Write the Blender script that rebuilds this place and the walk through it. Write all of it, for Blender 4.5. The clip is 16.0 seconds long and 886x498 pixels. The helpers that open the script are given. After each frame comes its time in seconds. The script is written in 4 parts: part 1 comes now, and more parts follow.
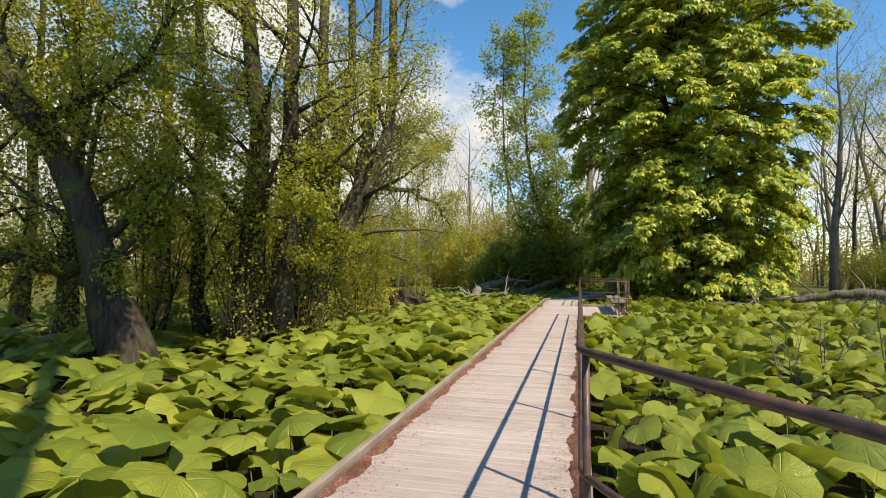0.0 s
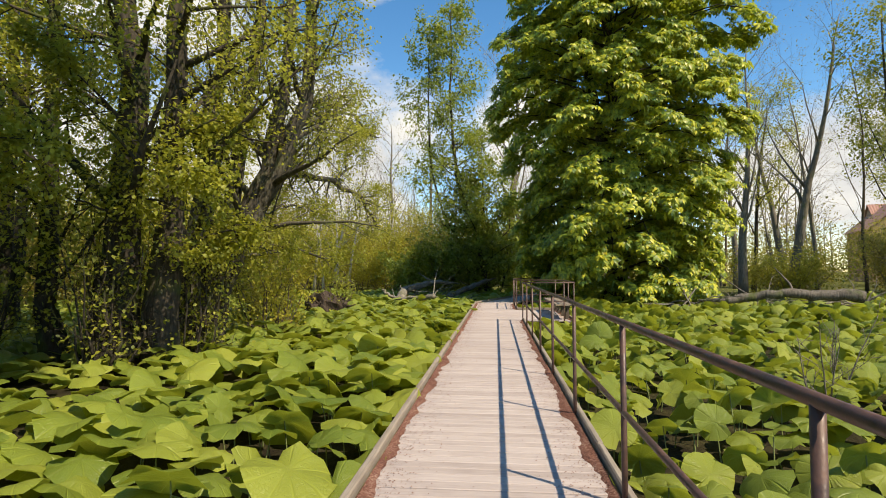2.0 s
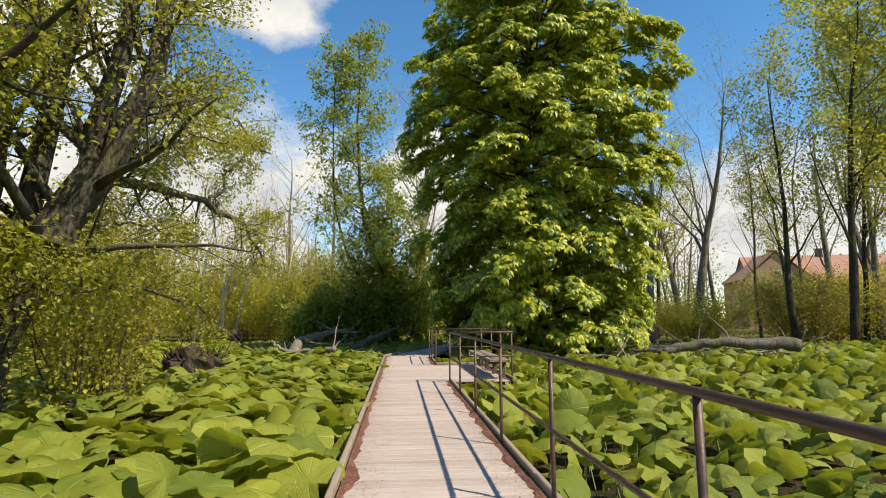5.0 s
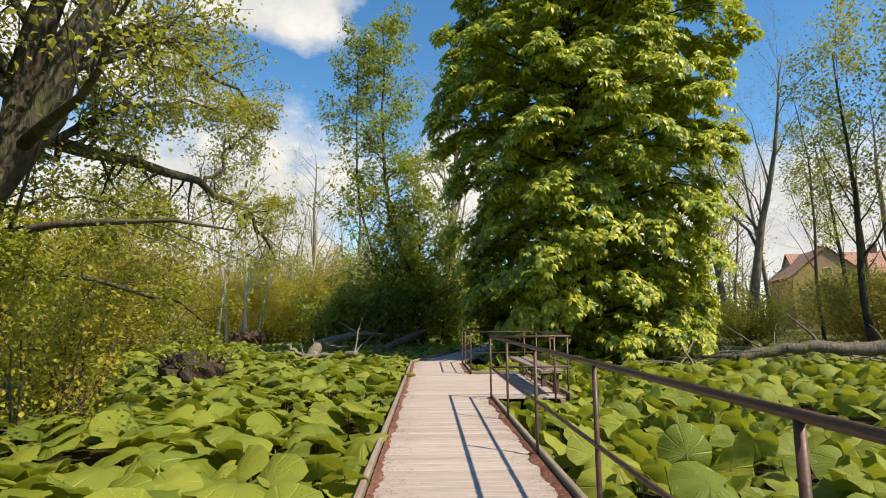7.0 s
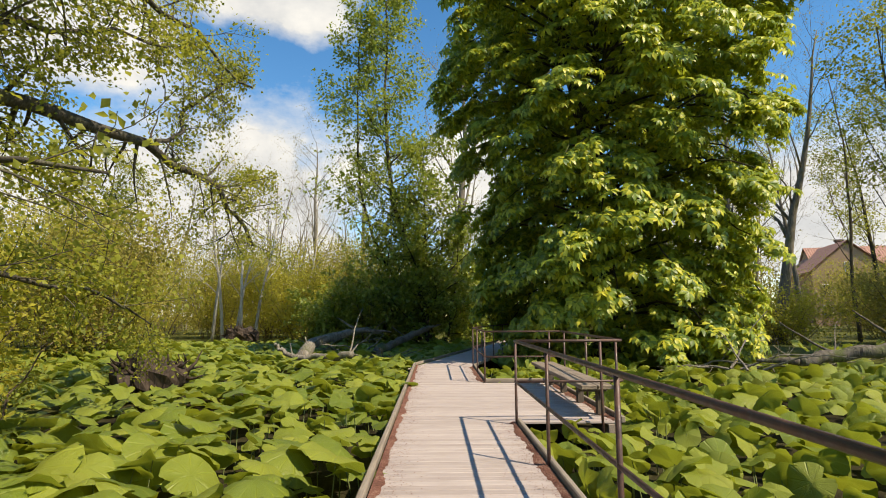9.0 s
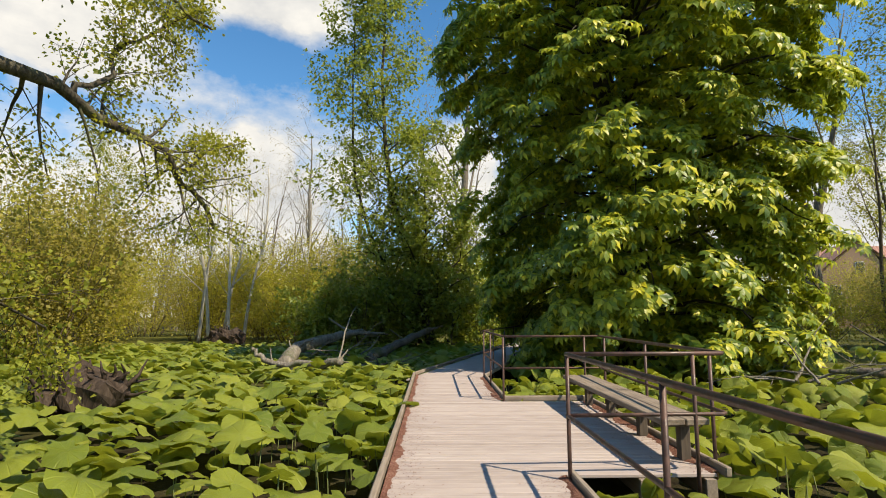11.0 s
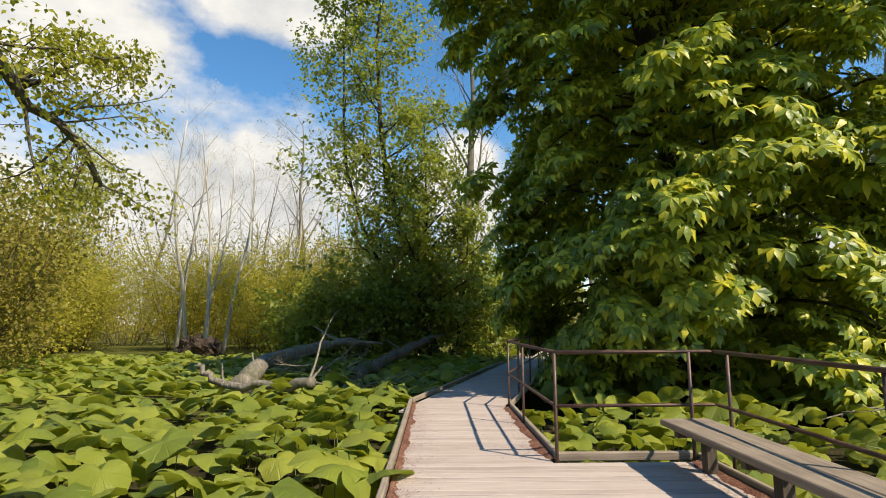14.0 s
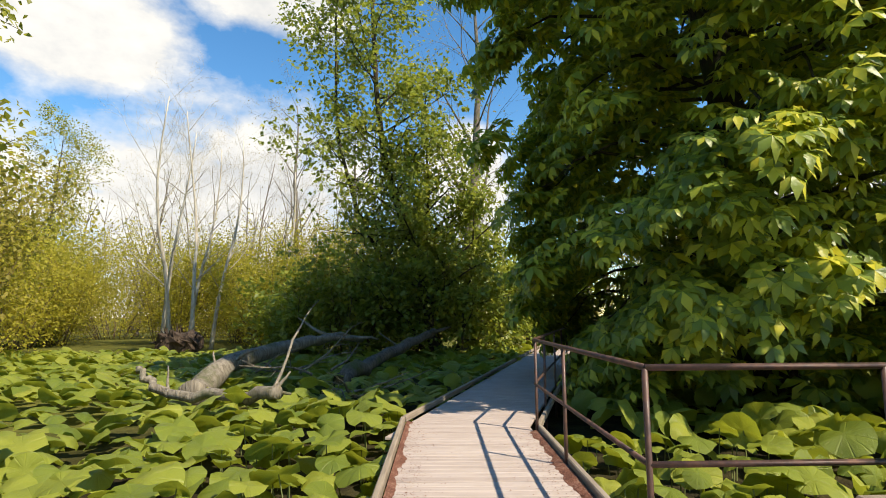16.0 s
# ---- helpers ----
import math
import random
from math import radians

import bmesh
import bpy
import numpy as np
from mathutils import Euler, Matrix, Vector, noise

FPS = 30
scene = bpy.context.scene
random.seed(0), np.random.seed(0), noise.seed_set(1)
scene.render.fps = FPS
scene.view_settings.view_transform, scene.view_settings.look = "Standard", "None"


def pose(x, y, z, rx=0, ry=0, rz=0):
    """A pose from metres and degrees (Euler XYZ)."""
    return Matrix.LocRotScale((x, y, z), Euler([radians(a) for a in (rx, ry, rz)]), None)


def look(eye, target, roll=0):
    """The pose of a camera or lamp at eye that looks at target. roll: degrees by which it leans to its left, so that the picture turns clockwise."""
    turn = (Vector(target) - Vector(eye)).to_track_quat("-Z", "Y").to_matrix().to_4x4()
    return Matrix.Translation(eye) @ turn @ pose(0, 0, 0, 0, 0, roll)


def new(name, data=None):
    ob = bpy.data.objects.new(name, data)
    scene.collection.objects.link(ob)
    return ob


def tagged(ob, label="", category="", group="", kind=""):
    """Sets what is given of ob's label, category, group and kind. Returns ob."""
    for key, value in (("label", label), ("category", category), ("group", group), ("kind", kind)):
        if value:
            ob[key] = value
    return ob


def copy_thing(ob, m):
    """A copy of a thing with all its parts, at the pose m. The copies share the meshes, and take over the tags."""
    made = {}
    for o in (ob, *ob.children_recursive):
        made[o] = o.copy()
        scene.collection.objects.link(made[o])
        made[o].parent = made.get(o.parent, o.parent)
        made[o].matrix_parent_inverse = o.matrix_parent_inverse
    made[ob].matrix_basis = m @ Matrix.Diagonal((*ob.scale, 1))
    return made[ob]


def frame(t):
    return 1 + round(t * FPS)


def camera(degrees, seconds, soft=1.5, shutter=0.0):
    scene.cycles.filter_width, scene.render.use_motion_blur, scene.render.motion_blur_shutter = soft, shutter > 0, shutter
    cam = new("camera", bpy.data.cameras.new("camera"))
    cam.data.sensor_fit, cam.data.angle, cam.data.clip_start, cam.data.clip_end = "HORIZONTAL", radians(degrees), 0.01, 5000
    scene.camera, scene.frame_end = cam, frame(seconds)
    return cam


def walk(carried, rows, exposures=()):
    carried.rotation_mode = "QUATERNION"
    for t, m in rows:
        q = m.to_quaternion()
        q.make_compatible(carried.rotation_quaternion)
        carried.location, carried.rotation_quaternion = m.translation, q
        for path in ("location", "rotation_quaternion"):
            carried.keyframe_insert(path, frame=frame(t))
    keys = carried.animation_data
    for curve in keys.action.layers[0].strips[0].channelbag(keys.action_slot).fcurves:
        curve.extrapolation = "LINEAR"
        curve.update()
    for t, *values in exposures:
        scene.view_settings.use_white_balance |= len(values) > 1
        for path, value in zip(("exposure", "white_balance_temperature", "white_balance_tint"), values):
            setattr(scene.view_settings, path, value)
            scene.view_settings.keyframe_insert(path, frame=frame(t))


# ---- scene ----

cam = camera(79.2, 16.0, soft=1.0)
METRES, EYE, TILT, LEAN, TURN = 18.376, 1.393, 2.253, 0.0, 14.332
ROWS = [
    (0.0, 0.0, 0.0, 0.0, 0.0, 0.0, -0.0),
    (0.5, -0.0067, 0.027, -0.0032, 0.12, 0.24, 0.01),
    (1.0, -0.0102, 0.0573, -0.0057, -1.11, 0.18, 0.03),
    (1.5, -0.0118, 0.0857, -0.0074, -3.34, 0.06, 0.01),
    (2.0, -0.0121, 0.1139, -0.007, -8.71, 0.23, -0.25),
    (2.5, -0.0111, 0.1419, -0.0074, -12.79, 1.32, -0.35),
    (3.0, -0.0103, 0.1687, -0.009, -16.67, 1.65, -0.54),
    (3.5, -0.0038, 0.1954, -0.0117, -20.09, 1.79, -0.5),
    (4.0, 0.0011, 0.2262, -0.0136, -20.06, 3.33, -0.45),
    (6.5, 0.0329, 0.3809, -0.0178, -16.44, 5.99, -0.45),
    (7.0, 0.0438, 0.4106, -0.0196, -15.98, 5.48, -0.31),
    (7.5, 0.0519, 0.44, -0.0195, -15.78, 5.47, -0.27),
    (8.0, 0.0612, 0.4713, -0.0191, -15.43, 5.65, -0.36),
    (8.5, 0.07, 0.5017, -0.0204, -15.35, 5.46, -0.29),
    (9.0, 0.0774, 0.534, -0.0216, -15.26, 4.93, -0.43),
    (11.5, 0.1114, 0.6915, -0.0282, -15.37, 5.13, -0.54),
    (12.0, 0.1201, 0.7237, -0.029, -15.5, 5.84, -0.4),
    (12.5, 0.1257, 0.7536, -0.031, -15.4, 5.94, -0.46),
    (13.0, 0.1338, 0.7869, -0.0337, -15.42, 5.93, -0.42),
    (13.5, 0.1414, 0.8172, -0.0353, -15.3, 5.94, -0.38),
    (14.0, 0.1502, 0.8478, -0.0364, -15.16, 5.77, -0.38),
    (14.5, 0.1594, 0.8779, -0.0371, -14.99, 5.47, -0.28),
    (15.0, 0.1677, 0.9107, -0.037, -14.82, 4.99, -0.33),
    (15.5, 0.1781, 0.9406, -0.0394, -14.85, 4.85, -0.16),
    (16.0, 0.1846, 0.9733, -0.0411, -14.77, 4.94, -0.28),
]
walk(cam, [(t, pose(0, 0, EYE, TILT, LEAN, TURN) @ pose(METRES * x, METRES * y, METRES * z, 90 + pitch, roll, yaw)) for t, x, y, z, yaw, pitch, roll in ROWS],
     exposures=((0, 0.50, 7600, 8), (13.0, 0.47, 7600, 8), (14.5, 0.50, 7500, 8), (16.0, 0.64, 7500, 8)))

# ---- world, sun ----
SUN_ELEV, SUN_FROM = radians(50.5), Vector((0.68, -0.52, 0)).normalized()
sun_vec = Vector((SUN_FROM.x * math.cos(SUN_ELEV), SUN_FROM.y * math.cos(SUN_ELEV), math.sin(SUN_ELEV)))
sun_data = bpy.data.lights.new("sun", "SUN")
sun_data.energy, sun_data.angle, sun_data.color = 4.8, radians(0.53), (1.0, 0.92, 0.79)
sun = new("sun", sun_data)
sun.matrix_world = look((20, -15, 30), Vector((20, -15, 30)) - sun_vec)

world = bpy.data.worlds.new("sky")
scene.world = world
world.use_nodes = True


class Nodes:
    """Short hand for building a node tree."""

    def __init__(self, tree):
        self.tree = tree
        tree.nodes.clear()

    def add(self, kind, **values):
        n = self.tree.nodes.new(kind)
        for key, value in values.items():
            if key.startswith("_"):
                slot = key[1:]
                n.inputs[int(slot) if slot.isdigit() else slot.replace("__", " ")].default_value = value
            else:
                setattr(n, key, value)
        return n

    def link(self, a, b):
        self.tree.links.new(a, b)

    def math(self, op, a, b=None, c=None):
        n = self.tree.nodes.new("ShaderNodeMath")
        n.operation = op
        for i, v in enumerate((a, b, c)):
            if v is None:
                continue
            if isinstance(v, (int, float)):
                n.inputs[i].default_value = v
            else:
                self.link(v, n.inputs[i])
        return n.outputs[0]

    def mix(self, fac, a, b, blend="MIX"):
        n = self.tree.nodes.new("ShaderNodeMix")
        n.data_type, n.blend_type = "RGBA", blend
        for slot, v in ((0, fac), (6, a), (7, b)):
            if isinstance(v, (int, float, tuple)):
                n.inputs[slot].default_value = (*v, 1) if isinstance(v, tuple) and len(v) == 3 else v
            else:
                self.link(v, n.inputs[slot])
        return n.outputs[2]

    def noise(self, vec, scale, detail=4.0, rough=0.55, dist=0.0):
        n = self.add("ShaderNodeTexNoise", _Scale=scale, _Detail=detail, _Roughness=rough, _Distortion=dist)
        if vec is not None:
            self.link(vec, n.inputs["Vector"])
        return n.outputs[0]

    def ramp(self, fac, stops):
        n = self.tree.nodes.new("ShaderNodeValToRGB")
        while len(n.color_ramp.elements) < len(stops):
            n.color_ramp.elements.new(0.5)
        for e, (p, c) in zip(n.color_ramp.elements, stops):
            e.position, e.color = p, (*c, 1) if len(c) == 3 else c
        self.link(fac, n.inputs[0])
        return n.outputs[0]


def build_sky():
    k = Nodes(world.node_tree)
    out = k.add("ShaderNodeOutputWorld")
    bg = k.add("ShaderNodeBackground", _Strength=0.10)
    sky = k.add("ShaderNodeTexSky", sky_type="NISHITA", sun_disc=False, sun_elevation=SUN_ELEV,
                sun_rotation=math.atan2(SUN_FROM.x, SUN_FROM.y), air_density=1.0, dust_density=0.0, ozone_density=3.0)
    co = k.add("ShaderNodeTexCoord").outputs["Generated"]
    sep = k.add("ShaderNodeSeparateXYZ")
    k.link(co, sep.inputs[0])
    x, y, z = sep.outputs
    az = k.math("ARCTAN2", x, y)
    stretch = k.add("ShaderNodeMapping", _Scale=(1.0, 1.0, 1.7))
    k.link(co, stretch.inputs[0])
    big = k.noise(stretch.outputs[0], 3.1, 7.0, 0.56)
    fine = k.noise(stretch.outputs[0], 11.0, 6.0, 0.6)
    wob = k.math("ADD", k.math("MULTIPLY", k.math("SUBTRACT", big, 0.5), 1.3), k.math("MULTIPLY", k.math("SUBTRACT", fine, 0.5), 0.75))
    cover = None
    # cumulus banks: azimuth, elevation, half width, half height
    for a, e, w, h in ((-0.37, 0.17, 0.33, 0.24), (0.06, 0.22, 0.10, 0.16), (0.62, 0.15, 0.34, 0.13), (-0.62, 0.42, 0.20, 0.10),
                       (-0.95, 0.16, 0.40, 0.26), (-0.30, 0.52, 0.20, 0.07), (1.6, 0.3, 0.5, 0.2), (2.8, 0.4, 0.6, 0.2)):
        dx = k.math("DIVIDE", k.math("SUBTRACT", az, a), w)
        dz = k.math("DIVIDE", k.math("SUBTRACT", z, e), h)
        d = k.math("SQRT", k.math("ADD", k.math("MULTIPLY", dx, dx), k.math("MULTIPLY", dz, dz)))
        v = k.math("SUBTRACT", 1.0, d)
        cover = v if cover is None else k.math("MAXIMUM", cover, v)
    low = k.math("SUBTRACT", 0.0, k.math("MULTIPLY", k.math("ABSOLUTE", k.math("SUBTRACT", z, 0.05)), 5.0))
    cover = k.math("MAXIMUM", cover, low)
    cover = k.math("ADD", cover, wob)
    fac = k.ramp(cover, [(0.02, (0, 0, 0)), (0.42, (1, 1, 1))])
    tone = k.ramp(k.math("ADD", k.math("MULTIPLY", fine, 0.5), k.math("MULTIPLY", big, 0.5)), [(0.35, (4.3, 4.7, 5.5)), (0.62, (6.9, 7.1, 7.5))])
    hue = k.add("ShaderNodeHueSaturation", _Saturation=1.28, _Value=1.55)
    k.link(sky.outputs[0], hue.inputs["Color"])
    colour = k.mix(fac, hue.outputs[0], tone)
    k.link(colour, bg.inputs[0])
    k.link(bg.outputs[0], out.inputs[0])


build_sky()


# ---- materials ----
def material(name):
    m = bpy.data.materials.new(name)
    m.use_nodes = True
    return m, Nodes(m.node_tree)


def finish(k, colour, rough, bump=None, bump_strength=0.3, distance=0.02, metal=0.0, spec=0.5):
    b = k.add("ShaderNodeBsdfPrincipled", _Metallic=metal)
    b.inputs["Specular IOR Level"].default_value = spec
    for slot, v in (("Base Color", colour), ("Roughness", rough)):
        if isinstance(v, (int, float)):
            b.inputs[slot].default_value = v
        elif isinstance(v, tuple):
            b.inputs[slot].default_value = (*v, 1)
        else:
            k.link(v, b.inputs[slot])
    if bump is not None:
        n = k.add("ShaderNodeBump", _Strength=bump_strength, _Distance=distance)
        k.link(bump, n.inputs["Height"])
        k.link(n.outputs[0], b.inputs["Normal"])
    return b


def surface(k, shader):
    k.link(shader.outputs[0], k.add("ShaderNodeOutputMaterial").inputs[0])


def leaf_material(name, dark, mid, light, through_colour, amount=0.35, rough=0.5, veins=False, spec=0.35, per_object=False, patch_scale=0.5, stops=(0.2, 0.55, 0.9)):
    m, k = material(name)
    rnd = k.add("ShaderNodeObjectInfo").outputs["Random"] if per_object else k.add("ShaderNodeNewGeometry").outputs["Random Per Island"]
    co = k.add("ShaderNodeTexCoord").outputs["Object"]
    patch = k.noise(co, patch_scale, 2.0)
    fine = k.noise(co, 14.0, 4.0)
    mixed = k.math("ADD", k.math("MULTIPLY", rnd, 0.5), k.math("ADD", k.math("MULTIPLY", patch, 0.4), k.math("MULTIPLY", fine, 0.2)))
    colour = k.ramp(mixed, [(stops[0], dark), (stops[1], mid), (stops[2], light)])
    bump = k.noise(co, 30.0, 3.0)
    if veins:
        uv = k.add("ShaderNodeUVMap").outputs[0]
        grad = k.add("ShaderNodeTexGradient", gradient_type="RADIAL")
        k.link(uv, grad.inputs[0])
        line = k.math("PINGPONG", k.math("MULTIPLY", grad.outputs["Fac"], 11.0), 0.5)
        vein = k.ramp(line, [(0.0, (1, 1, 1)), (0.10, (0, 0, 0))])
        net = k.add("ShaderNodeTexVoronoi", feature="DISTANCE_TO_EDGE", _Scale=13.0)
        k.link(uv, net.inputs["Vector"])
        cell = k.ramp(net.outputs["Distance"], [(0.0, (1, 1, 1)), (0.12, (0, 0, 0))])
        lines = k.math("MAXIMUM", vein, k.math("MULTIPLY", cell, 0.45))
        colour = k.mix(k.math("MULTIPLY", lines, 0.2), colour, tuple(min(1, c * 1.5) for c in light))
        spots = k.ramp(k.noise(uv, 6.0, 3.0), [(0.66, (0, 0, 0)), (0.74, (1, 1, 1))])
        colour = k.mix(k.math("MULTIPLY", spots, 0.25), colour, (0.20, 0.15, 0.04))
        bump = k.math("SUBTRACT", bump, k.math("MULTIPLY", lines, 1.2))
    b = finish(k, colour, rough, bump, 0.5 if veins else 0.35, 0.014, spec=spec)
    tr = k.add("ShaderNodeBsdfTranslucent", _Color=(*through_colour, 1))
    mix = k.add("ShaderNodeMixShader", _Fac=amount)
    k.link(b.outputs[0], mix.inputs[1])
    k.link(tr.outputs[0], mix.inputs[2])
    surface(k, mix)
    return m


def bark_material(name, dark, light, moss=0.0, moss_colour=(0.07, 0.09, 0.02), scale=1.0):
    m, k = material(name)
    co = k.add("ShaderNodeTexCoord").outputs["Object"]
    mp = k.add("ShaderNodeMapping", _Scale=(9 * scale, 9 * scale, 1.6 * scale))
    k.link(co, mp.inputs[0])
    ridges = k.noise(mp.outputs[0], 1.6, 6.0, 0.6, 0.6)
    broad = k.noise(co, 0.9, 3.0)
    colour = k.ramp(k.math("ADD", k.math("MULTIPLY", ridges, 0.75), k.math("MULTIPLY", broad, 0.25)), [(0.34, dark), (0.68, light)])
    if moss:
        mask = k.ramp(k.noise(co, 1.7, 5.0), [(0.62 - 0.2 * moss, (0, 0, 0)), (0.74 - 0.2 * moss, (1, 1, 1))])
        colour = k.mix(k.math("MULTIPLY", mask, 0.75), colour, moss_colour)
    surface(k, finish(k, colour, 0.9, ridges, 0.9, 0.05, spec=0.15))
    return m


def deck_material():
    m, k = material("weathered_deck_timber")
    co = k.add("ShaderNodeTexCoord").outputs["Object"]
    rnd = k.add("ShaderNodeObjectInfo").outputs["Random"]
    shift = k.add("ShaderNodeCombineXYZ")
    k.link(k.math("MULTIPLY", rnd, 40.0), shift.inputs[0])
    k.link(k.math("MULTIPLY", rnd, 17.0), shift.inputs[2])
    vec = k.add("ShaderNodeVectorMath", operation="ADD")
    k.link(co, vec.inputs[0])
    k.link(shift.outputs[0], vec.inputs[1])
    mp = k.add("ShaderNodeMapping", _Scale=(1.4, 34.0, 20.0))
    k.link(vec.outputs[0], mp.inputs[0])
    grain = k.noise(mp.outputs[0], 1.5, 5.0, 0.6, 0.3)
    stain = k.noise(vec.outputs[0], 2.2, 4.0)
    tone = k.math("ADD", k.math("MULTIPLY", grain, 0.5), k.math("ADD", k.math("MULTIPLY", stain, 0.32), k.math("MULTIPLY", rnd, 0.18)))
    colour = k.ramp(tone, [(0.2, (0.25, 0.20, 0.18)), (0.5, (0.40, 0.335, 0.31)), (0.8, (0.52, 0.45, 0.42))])
    groove = k.add("ShaderNodeTexWave", bands_direction="Y", _Scale=26.0, _Distortion=0.4)
    k.link(co, groove.inputs["Vector"])
    h = k.math("ADD", k.math("MULTIPLY", groove.outputs["Fac"], 0.6), k.math("MULTIPLY", grain, 0.6))
    surface(k, finish(k, colour, 0.85, h, 0.45, 0.006, spec=0.25))
    return m


def timber_material(name, dark, light, axis=1):
    m, k = material(name)
    co = k.add("ShaderNodeTexCoord").outputs["Object"]
    s = [22.0, 22.0, 22.0]
    s[axis] = 1.2
    mp = k.add("ShaderNodeMapping", _Scale=tuple(s))
    k.link(co, mp.inputs[0])
    grain = k.noise(mp.outputs[0], 1.6, 5.0, 0.6, 0.3)
    stain = k.noise(co, 2.5, 4.0)
    colour = k.ramp(k.math("ADD", k.math("MULTIPLY", grain, 0.6), k.math("MULTIPLY", stain, 0.4)), [(0.3, dark), (0.7, light)])
    surface(k, finish(k, colour, 0.85, grain, 0.5, 0.006, spec=0.25))
    return m


def rail_material():
    m, k = material("rusty_brown_steel")
    co = k.add("ShaderNodeTexCoord").outputs["Object"]
    rust = k.noise(co, 9.0, 6.0, 0.65)
    pits = k.noise(co, 70.0, 3.0)
    colour = k.ramp(rust, [(0.36, (0.045, 0.028, 0.024)), (0.54, (0.095, 0.050, 0.040)), (0.72, (0.17, 0.085, 0.055))])
    rough = k.ramp(rust, [(0.4, (0.38,) * 3), (0.65, (0.7,) * 3)])
    surface(k, finish(k, colour, rough, pits, 0.25, 0.004, metal=0.15))
    return m


def litter_material():
    m, k = material("red_brown_litter")
    co = k.add("ShaderNodeTexCoord").outputs["Object"]
    n1, n2 = k.noise(co, 55.0, 4.0, 0.7), k.noise(co, 5.0, 3.0)
    colour = k.ramp(k.math("ADD", k.math("MULTIPLY", n1, 0.7), k.math("MULTIPLY", n2, 0.3)),
                    [(0.34, (0.055, 0.026, 0.020)), (0.52, (0.19, 0.085, 0.062)), (0.68, (0.36, 0.24, 0.18))])
    surface(k, finish(k, colour, 0.95, n1, 0.9, 0.02, spec=0.1))
    return m


def ground_material():
    m, k = material("damp_meadow_soil")
    co = k.add("ShaderNodeTexCoord").outputs["Object"]
    n1, n2, n3 = k.noise(co, 0.12, 4.0), k.noise(co, 2.5, 6.0), k.noise(co, 25.0, 3.0)
    near = k.ramp(n2, [(0.35, (0.018, 0.014, 0.009)), (0.65, (0.05, 0.045, 0.02))])
    grass = k.ramp(k.math("ADD", k.math("MULTIPLY", n2, 0.6), k.math("MULTIPLY", n3, 0.4)), [(0.35, (0.05, 0.065, 0.012)), (0.65, (0.16, 0.15, 0.04))])
    sep = k.add("ShaderNodeSeparateXYZ")
    k.link(co, sep.inputs[0])
    far = k.math("ADD", k.math("MULTIPLY", k.math("ABSOLUTE", k.math("SUBTRACT", sep.outputs[1], 12.0)), 0.03), k.math("MULTIPLY", k.math("ABSOLUTE", sep.outputs[0]), 0.05))
    fac = k.ramp(k.math("ADD", far, k.math("MULTIPLY", n1, 0.3)), [(0.75, (0, 0, 0)), (1.1, (1, 1, 1))])
    surface(k, finish(k, k.mix(fac, near, grass), 0.95, n3, 0.8, 0.06, spec=0.1))
    return m


def tile_material():
    m, k = material("red_roof_tile")
    co = k.add("ShaderNodeTexCoord").outputs["Object"]
    n = k.noise(co, 3.0, 5.0)
    colour = k.ramp(n, [(0.35, (0.30, 0.15, 0.11)), (0.65, (0.42, 0.23, 0.17))])
    surface(k, finish(k, colour, 0.8, n, 0.3, 0.03))
    return m


def plaster_material():
    m, k = material("warm_brick_wall")
    co = k.add("ShaderNodeTexCoord").outputs["Object"]
    n = k.noise(co, 1.5, 5.0)
    b = k.add("ShaderNodeTexBrick", _Scale=4.0, _Color1=(0.34, 0.17, 0.09, 1), _Color2=(0.39, 0.20, 0.11, 1), _Mortar=(0.36, 0.24, 0.16, 1))
    k.link(co, b.inputs["Vector"])
    surface(k, finish(k, k.mix(k.math("MULTIPLY", n, 0.4), b.outputs[0], (0.32, 0.17, 0.10)), 0.9))
    return m


def plain(name, colour, rough=0.6, metal=0.0):
    m, k = material(name)
    co = k.add("ShaderNodeTexCoord").outputs["Object"]
    n = k.noise(co, 12.0, 4.0)
    c = k.mix(n, tuple(v * 0.75 for v in colour), tuple(min(1, v * 1.25) for v in colour))
    surface(k, finish(k, c, rough, n, 0.2, 0.01, metal))
    return m


BUTTERBUR = leaf_material("butterbur_leaf", (0.10, 0.155, 0.022), (0.21, 0.255, 0.034), (0.34, 0.36, 0.055), (0.40, 0.44, 0.04), 0.32, 0.45, True)
BUTTERBUR_ONE = leaf_material("butterbur_single_leaf", (0.10, 0.155, 0.022), (0.21, 0.255, 0.034), (0.34, 0.36, 0.055), (0.40, 0.44, 0.04), 0.32, 0.45, True, per_object=True)
STALK = plain("pale_green_stalk", (0.16, 0.19, 0.07), 0.6)
CHESTNUT = leaf_material("chestnut_leaf", (0.050, 0.105, 0.030), (0.21, 0.285, 0.045), (0.66, 0.60, 0.06), (0.46, 0.52, 0.055), 0.38, 0.38, patch_scale=1.1, stops=(0.28, 0.52, 0.78))
ALDER = leaf_material("alder_leaf", (0.085, 0.11, 0.022), (0.235, 0.25, 0.037), (0.43, 0.405, 0.052), (0.52, 0.51, 0.06), 0.45, 0.45)
POPLAR = leaf_material("slender_tree_leaf", (0.065, 0.11, 0.028), (0.175, 0.225, 0.040), (0.38, 0.37, 0.065), (0.42, 0.47, 0.06), 0.40, 0.36)
SPRING = leaf_material("spring_shrub_leaf", (0.20, 0.19, 0.028), (0.36, 0.33, 0.042), (0.50, 0.45, 0.065), (0.60, 0.54, 0.07), 0.50, 0.6)
